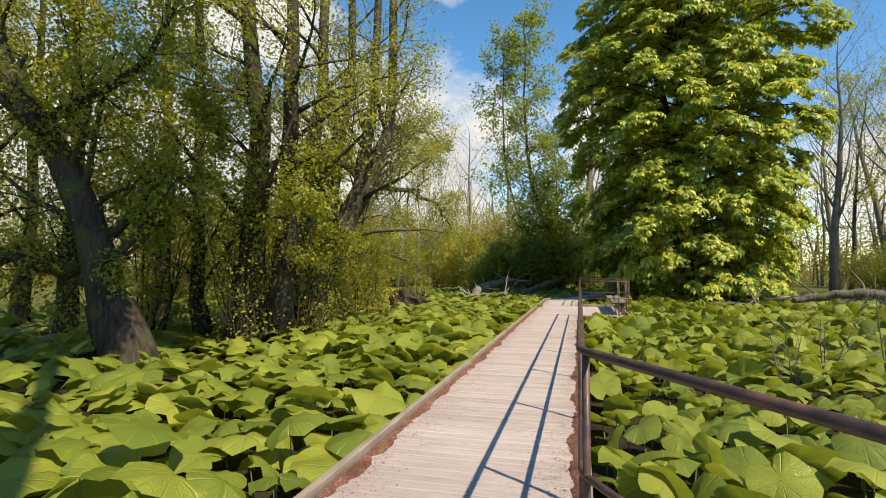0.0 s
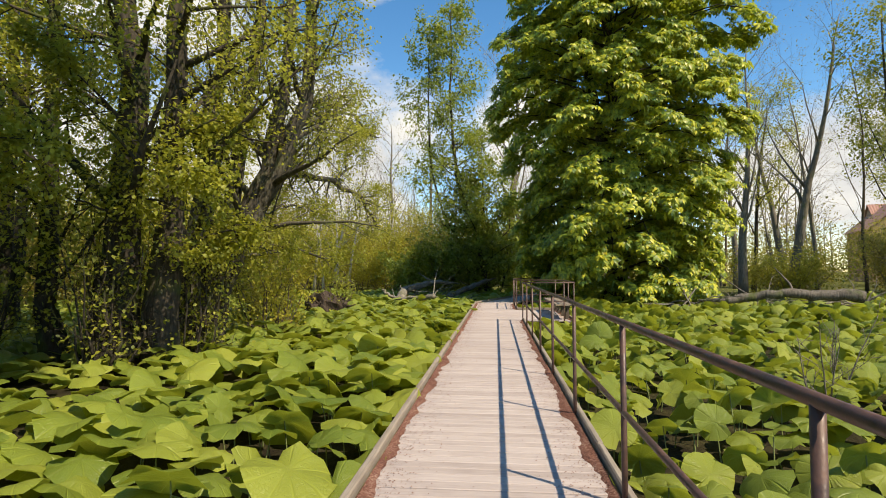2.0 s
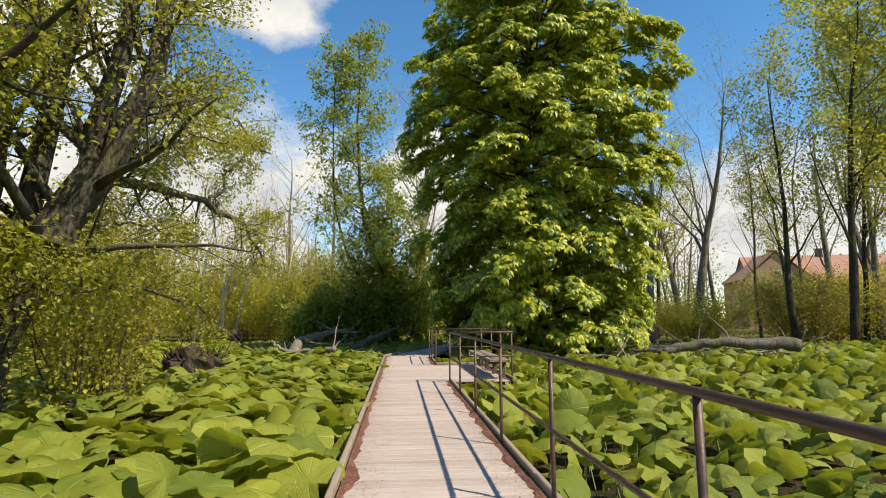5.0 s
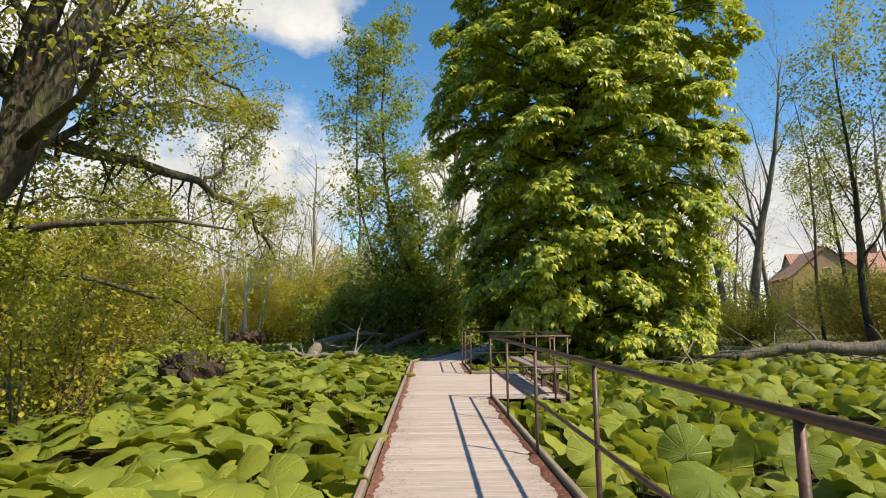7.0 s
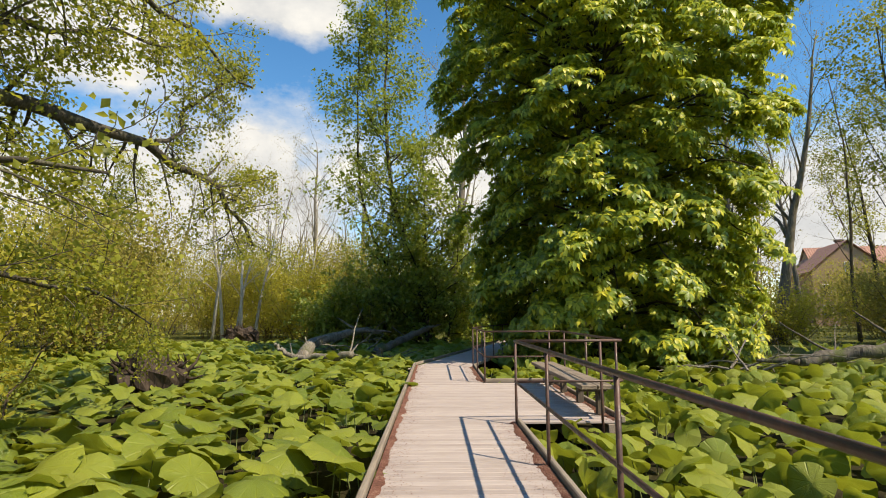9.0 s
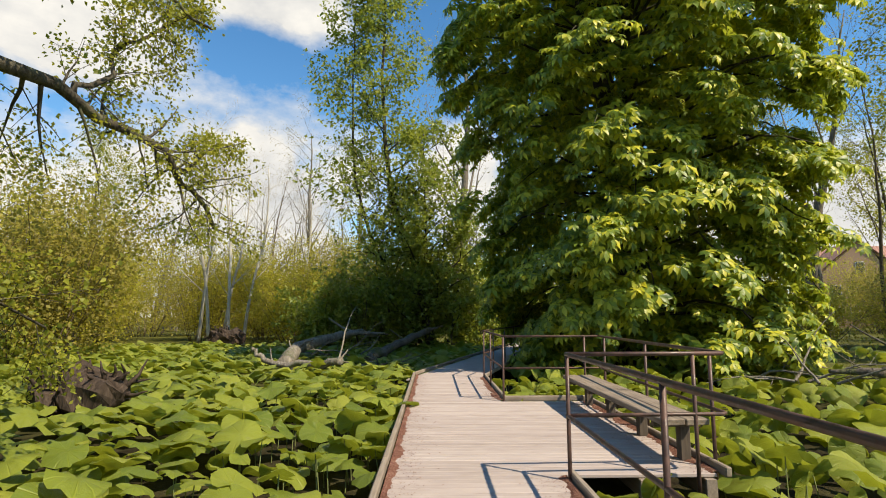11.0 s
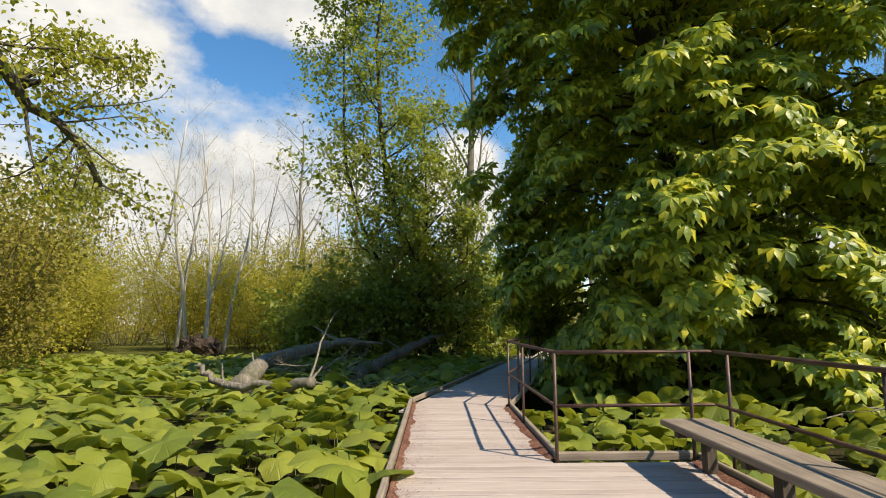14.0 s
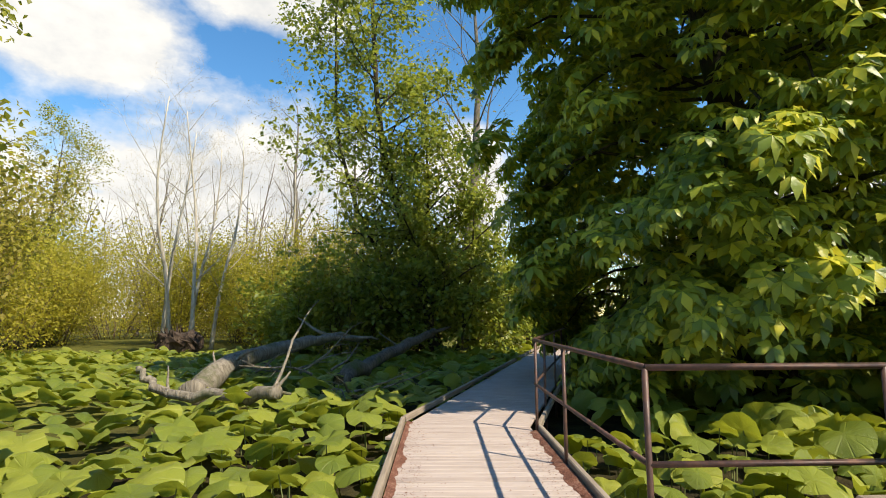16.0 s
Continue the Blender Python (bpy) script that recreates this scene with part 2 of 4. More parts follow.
OLIVE = leaf_material("thicket_leaf", (0.16, 0.14, 0.036), (0.27, 0.235, 0.05), (0.38, 0.32, 0.07), (0.44, 0.38, 0.07), 0.46, 0.6)
# Alder bark, darkened to stand in for canopy shade on the trunks.
BARK = bark_material("shade_dark_alder_bark", (0.018, 0.015, 0.012), (0.090, 0.074, 0.055), 0.5)
# Lichen-grey limb bark; its paler tone also stands for sun on one alder.
BARK_LICHEN_LIT = bark_material("lichen_grey_lit_bark", (0.035, 0.030, 0.024), (0.14, 0.122, 0.095), 0.5, (0.15, 0.15, 0.08))
BARK_PALE = bark_material("grey_bark", (0.10, 0.085, 0.07), (0.27, 0.235, 0.19), 0.3, (0.12, 0.13, 0.05))
BARK_TWIG = bark_material("brown_twig_bark", (0.09, 0.065, 0.045), (0.20, 0.155, 0.11))
BIRCH = bark_material("birch_bark", (0.30, 0.27, 0.22), (0.66, 0.62, 0.54), scale=0.6)
DEAD = bark_material("weathered_dead_wood", (0.10, 0.085, 0.068), (0.32, 0.285, 0.235), 0.35, (0.09, 0.10, 0.04))
GREY_LOG = bark_material("grey_log_bark", (0.05, 0.042, 0.035), (0.21, 0.18, 0.15), 0.4)
ROOT = bark_material("dark_torn_wood", (0.022, 0.016, 0.013), (0.11, 0.08, 0.062))
DECK = deck_material()
KERB = timber_material("grey_kerb_timber", (0.15, 0.115, 0.09), (0.34, 0.285, 0.23))
BENCH = timber_material("grey_bench_timber", (0.12, 0.092, 0.070), (0.32, 0.26, 0.205))
BENCH_LEG = timber_material("dark_bench_leg_timber", (0.05, 0.04, 0.032), (0.14, 0.11, 0.085), 2)
RAIL = rail_material()
LITTER = litter_material()
GROUND = ground_material()
TILE, WALL, DARK_BRICK = tile_material(), plaster_material(), plain("soot_brick", (0.10, 0.06, 0.05), 0.9)
FRAME = plain("white_window_paint", (0.7, 0.68, 0.64), 0.5)
GLASS = plain("dark_window_glass", (0.03, 0.035, 0.04), 0.1)


# ---- mesh helpers ----
class Soup:
    """Collects vertices, faces and flat leaf coordinates in arrays."""

    def __init__(self):
        self.v, self.f, self.uv, self.n = [], [], [], 0

    def add(self, verts, faces, uv=None):
        verts = np.asarray(verts, float)
        self.v.append(verts)
        self.f.append((np.asarray(faces, int) + self.n))
        self.uv.append(np.zeros((len(verts), 2)) if uv is None else uv)
        self.n += len(verts)

    def scatter(self, verts, faces, mats, uv=None):
        """One copy of the template per 4 x 4 matrix."""
        mats = np.asarray(mats, float)
        if not len(mats):
            return
        v = np.einsum("nij,vj->nvi", mats[:, :3, :3], verts) + mats[:, None, :3, 3]
        f = np.asarray(faces, int)[None] + (np.arange(len(mats)) * len(verts))[:, None, None] + self.n
        self.v.append(v.reshape(-1, 3))
        self.f.append(f.reshape(-1, f.shape[2]))
        self.uv.append(np.tile(np.zeros((len(verts), 2)) if uv is None else uv, (len(mats), 1)))
        self.n += len(mats) * len(verts)

    def mesh(self, name, mat, smooth=True):
        me = bpy.data.meshes.new(name)
        v = np.concatenate(self.v)
        sizes = np.concatenate([np.full(len(f), f.shape[1]) for f in self.f])
        loops = np.concatenate([f.ravel() for f in self.f])
        me.vertices.add(len(v))
        me.vertices.foreach_set("co", v.ravel())
        me.loops.add(len(loops))
        me.loops.foreach_set("vertex_index", loops)
        me.polygons.add(len(sizes))
        me.polygons.foreach_set("loop_start", np.concatenate([[0], np.cumsum(sizes)[:-1]]))
        me.polygons.foreach_set("use_smooth", np.full(len(sizes), smooth))
        layer = me.uv_layers.new(name="leaf")
        layer.data.foreach_set("uv", np.concatenate(self.uv)[loops].ravel())
        me.materials.append(mat)
        me.update()
        me.validate()
        return me


def tube_into(soup, pts, radii, sides=8, cap=True, lump=0.0, rng=None):
    """A tapered tube through the points."""
    pts, radii = np.asarray(pts, float), np.asarray(radii, float)
    tang = np.gradient(pts, axis=0)
    tang /= np.linalg.norm(tang, axis=1)[:, None] + 1e-9
    ref = np.array([0.0, 0.0, 1.0]) if abs(tang[0][2]) < 0.9 else np.array([1.0, 0.0, 0.0])
    rings = []
    u = np.cross(tang[0], ref)
    a = np.arange(sides) * 2 * np.pi / sides
    for p, t, r in zip(pts, tang, radii):
        u = u - t * (u @ t)
        u /= np.linalg.norm(u) + 1e-9
        w = np.cross(t, u)
        rr = r * (1 + (lump * rng.normal(size=sides) if lump else 0 * a))
        rings.append(p + np.outer(rr * np.cos(a), u) + np.outer(rr * np.sin(a), w))
    n = len(pts)
    verts = np.concatenate(rings + [pts[:1], pts[-1:]])
    i, j = np.meshgrid(np.arange(n - 1), np.arange(sides), indexing="ij")
    a0, a1 = i * sides + j, i * sides + (j + 1) % sides
    soup.add(verts, np.stack([a0, a1, a1 + sides, a0 + sides], -1).reshape(-1, 4))
    if cap:
        j = np.arange(sides)
        jj = (j + 1) % sides
        base = soup.n - len(verts)
        soup.f.append(np.stack([jj, j, np.full(sides, n * sides)], -1) + base)
        soup.f.append(np.stack([(n - 1) * sides + j, (n - 1) * sides + jj, np.full(sides, n * sides + 1)], -1) + base)


def part(name, data, parent=None, label=""):
    """One mesh object, under a thing or a part."""
    ob = new(name, data)
    if parent is not None:
        ob.parent = parent
    return tagged(ob, label)


def thing(name, label, category, group="", kind="", at=(0, 0, 0)):
    ob = new(name)
    ob.location, ob.empty_display_size = at, 0.2
    return tagged(ob, label, category, group, kind)


def box_mesh(name, size, mat, bevel=0.006, wear=0.0, rng=None):
    """A bevelled block, centred, 44 triangles."""
    bm = bmesh.new()
    bmesh.ops.create_cube(bm, size=1)
    bmesh.ops.scale(bm, vec=size, verts=bm.verts)
    if wear:
        for v in bm.verts:
            v.co += Vector(rng.normal(size=3)) * wear
    bmesh.ops.bevel(bm, geom=bm.edges[:], offset=min(bevel, min(size) * 0.3), segments=1, affect="EDGES")
    me = bpy.data.meshes.new(name)
    bm.to_mesh(me)
    bm.free()
    me.materials.append(mat)
    return me


def rot_to(direction, spin=0.0):
    q = Vector(direction).to_track_quat("Y", "Z").to_matrix()
    return np.array(q @ Matrix.Rotation(spin, 3, "Y"))


# ---- leaves ----
def leaf_template(length, width, fold=0.15, droop=0.15):
    """A folded leaf along +y: two halves on a midrib."""
    z = -droop * length
    v = [(0, 0, 0), (-0.5 * width, 0.45 * length, z * 0.3 + fold * width), (0, length, z), (0.5 * width, 0.45 * length, z * 0.3 + fold * width)]
    return np.array(v, float), np.array([(0, 2, 1), (0, 3, 2)])


def palmate_template(rng, size=0.19, leaflets=7, droop=0.5):
    """A horse chestnut leaf: leaflets that spread and hang from one stalk point."""
    vs, fs, n = [], [], 0
    for i in range(leaflets):
        a = (i - (leaflets - 1) / 2) * radians(44) + rng.normal() * 0.06
        ln = size * (1.0 - 0.10 * abs(i - (leaflets - 1) / 2)) * rng.uniform(0.9, 1.1)
        wd = ln * 0.50
        d = droop * rng.uniform(0.7, 1.3)
        prof = [(0.0, 0.0, 0.0), (0.62, 1.0, 0.30), (1.0, 0.0, 0.95)]
        c, s = math.cos(a), math.sin(a)
        pts = []
        for t, w, dz in prof:
            for side in ((0,) if w == 0 else (-1, 0, 1)):
                x, y, z = side * w * wd * 0.5, t * ln, -dz * d * ln + (0.10 * wd * abs(side))
                pts.append((x * c + y * s, -x * s + y * c, z))
        vs += pts
        fs += [(n, n + 2, n + 1), (n, n + 3, n + 2), (n + 1, n + 2, n + 4), (n + 2, n + 3, n + 4)]
        n += len(pts)
    return np.array(vs), np.array(fs)


def butterbur_template(rng, rim=18, rings=(0.35, 0.7, 1.0)):
    """A round, wavy leaf with a notch where the stalk joins; one metre across."""
    ang = np.linspace(-np.pi, np.pi, rim, endpoint=False) + np.pi / 2
    notch = np.exp(-((np.abs((ang - np.pi / 2 + np.pi) % (2 * np.pi) - np.pi) - np.pi) / 0.22) ** 2)
    outline = (0.5 + 0.010 * rng.normal(size=rim)) * (1 - 0.5 * notch) * (1 + 0.12 * np.sin(ang))
    k1, k2, p1, p2 = rng.integers(2, 4), rng.integers(4, 7), rng.uniform(0, 6), rng.uniform(0, 6)
    cup = rng.uniform(-0.20, 0.05)
    v, uv = [(0, 0, 0)], [(0, 0)]
    for r in rings:
        z = cup * r * r + r * (0.055 * np.sin(k1 * ang + p1) + 0.030 * np.sin(k2 * ang + p2)) - 0.05 * r ** 3 * rng.uniform(0.4, 1.6, rim) + 0.020 * r ** 2 * rng.normal(size=rim)
        v += list(np.stack([outline * r * np.cos(ang), outline * r * np.sin(ang), z], -1))
        uv += list(np.stack([r * np.sin(ang), -r * np.cos(ang)], -1))
    f = []
    for j in range(rim):
        k = (j + 1) % rim
        f.append((0, 1 + j, 1 + k))
        for q in range(len(rings) - 1):
            a, b = 1 + q * rim, 1 + (q + 1) * rim
            f += [(a + j, b + j, b + k), (a + j, b + k, a + k)]
    return np.array(v, float), np.array(f), np.array(uv, float)


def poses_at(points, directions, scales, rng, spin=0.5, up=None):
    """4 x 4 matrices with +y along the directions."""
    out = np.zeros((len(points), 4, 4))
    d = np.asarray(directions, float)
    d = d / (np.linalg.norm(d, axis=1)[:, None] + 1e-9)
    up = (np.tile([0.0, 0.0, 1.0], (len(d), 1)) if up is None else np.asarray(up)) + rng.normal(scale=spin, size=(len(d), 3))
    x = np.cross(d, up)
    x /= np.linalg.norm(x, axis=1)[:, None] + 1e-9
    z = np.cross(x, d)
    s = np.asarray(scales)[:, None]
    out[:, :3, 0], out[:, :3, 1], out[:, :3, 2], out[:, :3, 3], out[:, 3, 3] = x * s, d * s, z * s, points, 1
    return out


# ---- trees ----
def bend_path(rng, start, way, length, steps, wander, lift):
    pts, d = [np.array(start, float)], np.array(way, float)
    d /= np.linalg.norm(d)
    for _ in range(steps):
        d = d + rng.normal(scale=wander, size=3) + np.array([0, 0, lift])
        d /= np.linalg.norm(d)
        pts.append(pts[-1] + d * length / steps)
    return np.array(pts)


def branch_out(rng, soup, pts, r0, r1, level, tips, spec, sides):
    """A limb along pts with side branches down to twigs; collects twig ends."""
    n = len(pts)
    radii = r0 + (r1 - r0) * np.linspace(0, 1, n) ** 0.8
    tube_into(soup, pts, radii, sides, level > 1)
    if level == 0:
        tips.append(pts)
        return
    count, frac, spread, lift, first = spec[level]
    for i in range(count):
        t = first + (1 - first) * (i + rng.uniform(0.2, 0.9)) / count
        q = t * (n - 1)
        a = min(int(q), n - 2)
        p = pts[a] + (pts[a + 1] - pts[a]) * (q - a)
        along = pts[a + 1] - pts[a]
        along = along / np.linalg.norm(along)
        side = rng.normal(size=3)
        side -= along * (side @ along)
        side /= np.linalg.norm(side)
        way = along * (1 - spread) + side * spread
        ln = np.linalg.norm(pts[-1] - pts[0]) * frac * rng.uniform(0.6, 1.2) * (1.15 - 0.6 * t)
        rr = max(0.004, radii[a] * rng.uniform(0.26, 0.46))
        sub = bend_path(rng, p, way, ln, 5 if level > 1 else 2, 0.13, lift)
        branch_out(rng, soup, sub, rr, max(0.003, rr * 0.12), level - 1, tips, spec, max(3, sides - 2))


def leaf_points(rng, tips, per_tip, jitter):
    pts, ways = [], []
    for t in tips:
        m = max(1, int(rng.poisson(per_tip)))
        q = rng.uniform(0.1, 1.0, m) * (len(t) - 1)
        a = np.minimum(q.astype(int), len(t) - 2)
        p = t[a] + (t[a + 1] - t[a]) * (q - a)[:, None]
        pts.append(p + rng.normal(scale=jitter, size=(m, 3)))
        w = rng.normal(size=(m, 3)) + (t[-1] - t[0]) / (np.linalg.norm(t[-1] - t[0]) + 1e-6)
        w[:, 2] -= 0.35
        ways.append(w)
    return np.concatenate(pts), np.concatenate(ways)


def leafy(rng, soup, tips, per_tip, jitter, size, template=None, spin=0.6):
    p, w = leaf_points(rng, tips, per_tip, jitter)
    tv, tf = template or leaf_template(1.0, 0.72)
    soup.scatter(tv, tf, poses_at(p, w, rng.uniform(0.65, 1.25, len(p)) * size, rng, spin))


def tree(name, label, trunks, spec, level, bark, leaf, per_tip, leaf_size, seed, jitter=0.12, group="", category="tree", sides=10, extra=(), limb_bark=None):
    """trunks: for each stem the points of its line, base radius and top radius, in world metres."""
    rng = np.random.default_rng(seed)
    base = np.array(trunks[0][0][0], float)
    root = thing(name, label, category, group, at=base)
    tips = []
    for pts, r0, r1 in trunks:
        stem = Soup()
        pts = smooth_line(np.array(pts, float) - base, 10, rng, 0.05)
        branch_out(rng, stem, pts, r0, r1, level, tips, spec, sides)
        flare = pts[:3].copy()
        tube_into(stem, flare, [r0 * 1.3, r0 * 1.08, r0 * 0.9], sides, False, 0.06, rng)
        part("trunk", stem.mesh("trunk", bark), root)
    twigs = []
    for pts, r0, r1, sub in extra:
        stem = Soup()
        pts = smooth_line(np.array(pts, float) - base, 14, rng, 0.07)
        reach = np.linalg.norm(pts[-1] - pts[0])
        branch_out(rng, stem, pts, r0, r1, sub, twigs, {2: (int(5 + 4.2 * reach), 0.10 + 1.0 / (reach + 2), 0.66, 0.02, 0.10), 1: (7, 0.5, 0.6, -0.02, 0.12)}, 7)
        part("limb", stem.mesh("limb", limb_bark or bark), root)
    if leaf is not None:
        crown = Soup()
        leafy(rng, crown, tips, per_tip, jitter, leaf_size)
        if twigs:
            leafy(rng, crown, twigs, 21, 0.10, leaf_size * 0.95)
        part("crown", crown.mesh("crown", leaf), root)
    return root


def smooth_line(pts, n, rng=None, wobble=0.0):
    """Resample a line of a few points into a smooth one."""
    t = np.linspace(0, len(pts) - 1, n)
    out = []
    for q in t:
        i = min(int(q), len(pts) - 2)
        u = q - i
        p0, p1, p2, p3 = pts[max(i - 1, 0)], pts[i], pts[i + 1], pts[min(i + 2, len(pts) - 1)]
        out.append(0.5 * (2 * p1 + (p2 - p0) * u + (2 * p0 - 5 * p1 + 4 * p2 - p3) * u ** 2 + (3 * p1 - p0 - 3 * p2 + p3) * u ** 3))
    out = np.array(out)
    if rng is not None and wobble:
        out[1:-1] += rng.normal(scale=wobble, size=(n - 2, 3))
    return out


# ---- ground ----
LOW = -0.42


def build_ground():
    xs = np.concatenate([[-2500, -600, -200], np.arange(-90, 91, 3.0), [200, 600, 2500]])
    ys = np.concatenate([[-2500, -600, -150], np.arange(-40, 131, 3.0), [250, 700, 2500]])
    gx, gy = np.meshgrid(xs, ys, indexing="ij")
    gz = np.array([[LOW + (0.10 * noise.noise((x * 0.15, y * 0.15, 0)) if abs(x) < 95 and -45 < y < 135 else 0.0) for y in ys] for x in xs])
    nx, ny = gx.shape
    i, j = np.meshgrid(np.arange(nx - 1), np.arange(ny - 1), indexing="ij")
    a = i * ny + j
    s = Soup()
    s.add(np.stack([gx, gy, gz], -1).reshape(-1, 3), np.stack([a, a + ny, a + ny + 1, a + 1], -1).reshape(-1, 4))
    tagged(new("ground", s.mesh("ground", GROUND)), "dark damp soil and rough spring meadow grass", "ground", kind="structure")


build_ground()

# ---- boardwalk ----
LEFT, RIGHT = -1.56, 0.0
BEND = 25.2
PITCH = 0.12
TURN_FAR = math.atan2(-0.295, 1.0)
TURN_NEAR = radians(30)
BAY_X, BAY_Y0, BAY_Y1 = 1.40, 17.02, 21.28


def rail_run(name_label, pts, posts, closed_ends=True):
    """Two pipes on posts through the plan points."""
    run = thing("railing", name_label, "railing", "boardwalk railings", at=(pts[0][0], pts[0][1], 0))
    o = np.array([pts[0][0], pts[0][1], 0.0])
    for z, nm, r in ((1.05, "top_rail", 0.0195), (0.53, "middle_rail", 0.0175)):
        s = Soup()
        line = []
        for i, p in enumerate(pts):
            p = np.array([*p, z]) - o
            if 0 < i < len(pts) - 1:
                a = np.array([*pts[i - 1], z]) - o
                b = np.array([*pts[i + 1], z]) - o
                line += [p + (a - p) / np.linalg.norm(a - p) * 0.04, p + (b - p) / np.linalg.norm(b - p) * 0.04]
            else:
                line.append(p)
        tube_into(s, line, [r] * len(line), 10)
        part(nm, s.mesh(nm, RAIL), run)
    me = None
    for x, y in posts:
        if me is None:
            s = Soup()
            tube_into(s, [(0, 0, -0.45), (0, 0, 0.3), (0, 0, 1.045)], [0.0175] * 3, 10)
            me = s.mesh("post", RAIL)
        ob = part("post", me, run)
        ob.location = (x - o[0], y - o[1], 0)
    return run


far_dir = np.array([-math.sin(TURN_FAR), math.cos(TURN_FAR)])
near_dir = np.array([math.sin(TURN_NEAR), -math.cos(TURN_NEAR)])
corner_far, corner_near = np.array([0.0, 24.75]), np.array([0.0, 2.38])
straight_posts = [(0.0, 3.3)] + [(0.0, 16.92 - 1.952 * i) for i in range(7)]
rail_run("rusty brown tubular steel railing beside a weathered boardwalk",
         [tuple(corner_near + near_dir * 4.6), tuple(corner_near), (0.0, 16.95)],
         [tuple(corner_near + near_dir * d) for d in (0.04, 2.0, 4.0)] + straight_posts)
rail_run("rusty brown tubular steel railing round a bench bay",
         [(0.0, 16.95), (1.42, 17.0), (1.62, 21.25), (0.0, 21.22)],
         [(1.13, 16.99), (1.44, 17.3), (1.52, 19.05), (1.62, 21.0), (1.36, 21.24)])
far_end = corner_far + far_dir * 15
rail_run("rusty brown tubular steel railing along a curving boardwalk",
         [(0.0, 21.22), tuple(corner_far), tuple(far_end)],
         [(0.0, 21.22), (0.0, 23.2), (0.0, 24.65)] + [tuple(corner_far + far_dir * d) for d in (1.3, 3.2, 5.1, 7.0, 8.9, 10.8, 12.7, 14.6)])


def build_deck():
    rng = np.random.default_rng(5)
    deck = thing("boardwalk", "weathered grey timber boardwalk of grooved cross planks", "boardwalk", kind="structure")
    short = [box_mesh("plank", (1.50, PITCH - 0.008, 0.034), DECK, 0.005, 0.0012, rng) for _ in range(6)]
    long = [box_mesh("plank", (2.90, PITCH - 0.008, 0.034), DECK, 0.005, 0.0012, rng) for _ in range(4)]
    y, i = 2.05, 0
    while y < BEND - 0.05:
        bay = BAY_Y0 + 0.05 < y < BAY_Y1 - 0.05
        ob = part("plank", (long if bay else short)[rng.integers(4)], deck)
        ob.location = ((LEFT + (1.36 if bay else -0.02)) / 2, y, -0.017 + rng.normal() * 0.0012)
        ob.rotation_euler = (rng.normal() * 0.004, 0, rng.normal() * 0.0012)
        y += PITCH
        i += 1
    # bent stretches: near entry and far run, joined
    for nm, pivot, turn, sign, length in (("near_planks", (LEFT, 1.96), TURN_NEAR, -1, 6.6), ("far_planks", (LEFT, BEND), TURN_FAR, 1, 20.0)):
        s = Soup()
        c, sn = math.cos(turn), math.sin(turn)
        m = short[0]
        base = np.array([v.co for v in m.vertices])
        faces4 = np.array([p.vertices[:] for p in m.polygons if len(p.vertices) == 4])
        faces3 = np.array([p.vertices[:] for p in m.polygons if len(p.vertices) == 3])
        d = 0.0
        wide = 1.0
        while d < length:
            # the wedge at the corner is filled by planks under the straight ones
            yy = sign * (d - 0.75)
            local = base * np.array([wide, 1, 1]) + np.array([0.78, yy, -0.022 + rng.normal() * 0.001])
            w = np.stack([pivot[0] + local[:, 0] * c - local[:, 1] * sn, pivot[1] + local[:, 0] * sn + local[:, 1] * c, local[:, 2]], -1)
            s.add(w, faces4)
            if len(faces3):
                s.f.append(faces3 + s.n - len(w))
            d += PITCH
        tagged(part(nm, s.mesh(nm, DECK, False), deck), kind="stuff")
    # beams below the planks
    for x in (LEFT + 0.12, RIGHT - 0.12):
        ob = part("beam", box_mesh("beam", (0.1, BEND - 2.6, 0.16), KERB), deck)
        ob.location = (x, (BEND + 2.6) / 2, -0.118)
    for x in (0.7, 1.28):
        ob = part("beam", box_mesh("beam", (0.1, BAY_Y1 - BAY_Y0 - 0.1, 0.16), KERB), deck)
        ob.location = (x, (BAY_Y1 + BAY_Y0) / 2, -0.118)
    # kerb timbers
    def kerb(a, b, z=0.03):
        a, b = np.array(a), np.array(b)
        ln = np.linalg.norm(b - a)
        n = max(1, round(ln / 3.6))
        for q in range(n):
            p0, p1 = a + (b - a) * q / n, a + (b - a) * (q + 1) / n
            ob = part("kerb", box_mesh("kerb", (0.055, ln / n - 0.006, 0.085), KERB, 0.010, 0.003, rng), deck)
            ob.location = (*((p0 + p1) / 2), z)
            ob.rotation_euler = (0, 0, math.atan2(-(b - a)[0], (b - a)[1]))
    kerb((LEFT - 0.045, 1.98), (LEFT - 0.045, BEND + 0.02))
    kerb((LEFT - 0.03, BEND + 0.06), tuple(np.array((LEFT - 0.03, BEND + 0.06)) + far_dir * 19))
    kerb((LEFT - 0.03, 1.94), tuple(np.array((LEFT - 0.03, 1.94)) + near_dir * 6))
    kerb((0.04, 2.4), tuple(np.array((0.04, 2.4)) + near_dir * 6))
    kerb((0.035, 2.5), (0.035, BAY_Y0 - 0.02))
    kerb((0.035, BAY_Y1), (0.035, 24.7))
    kerb((0.04, BAY_Y1 + 0.03), (1.42, BAY_Y1 + 0.03))
    kerb((BAY_X + 0.01, BAY_Y0), (BAY_X + 0.01, BAY_Y1))
    kerb((0.035, 24.76), tuple(np.array((0.035, 24.76)) + far_dir * 19))


build_deck()


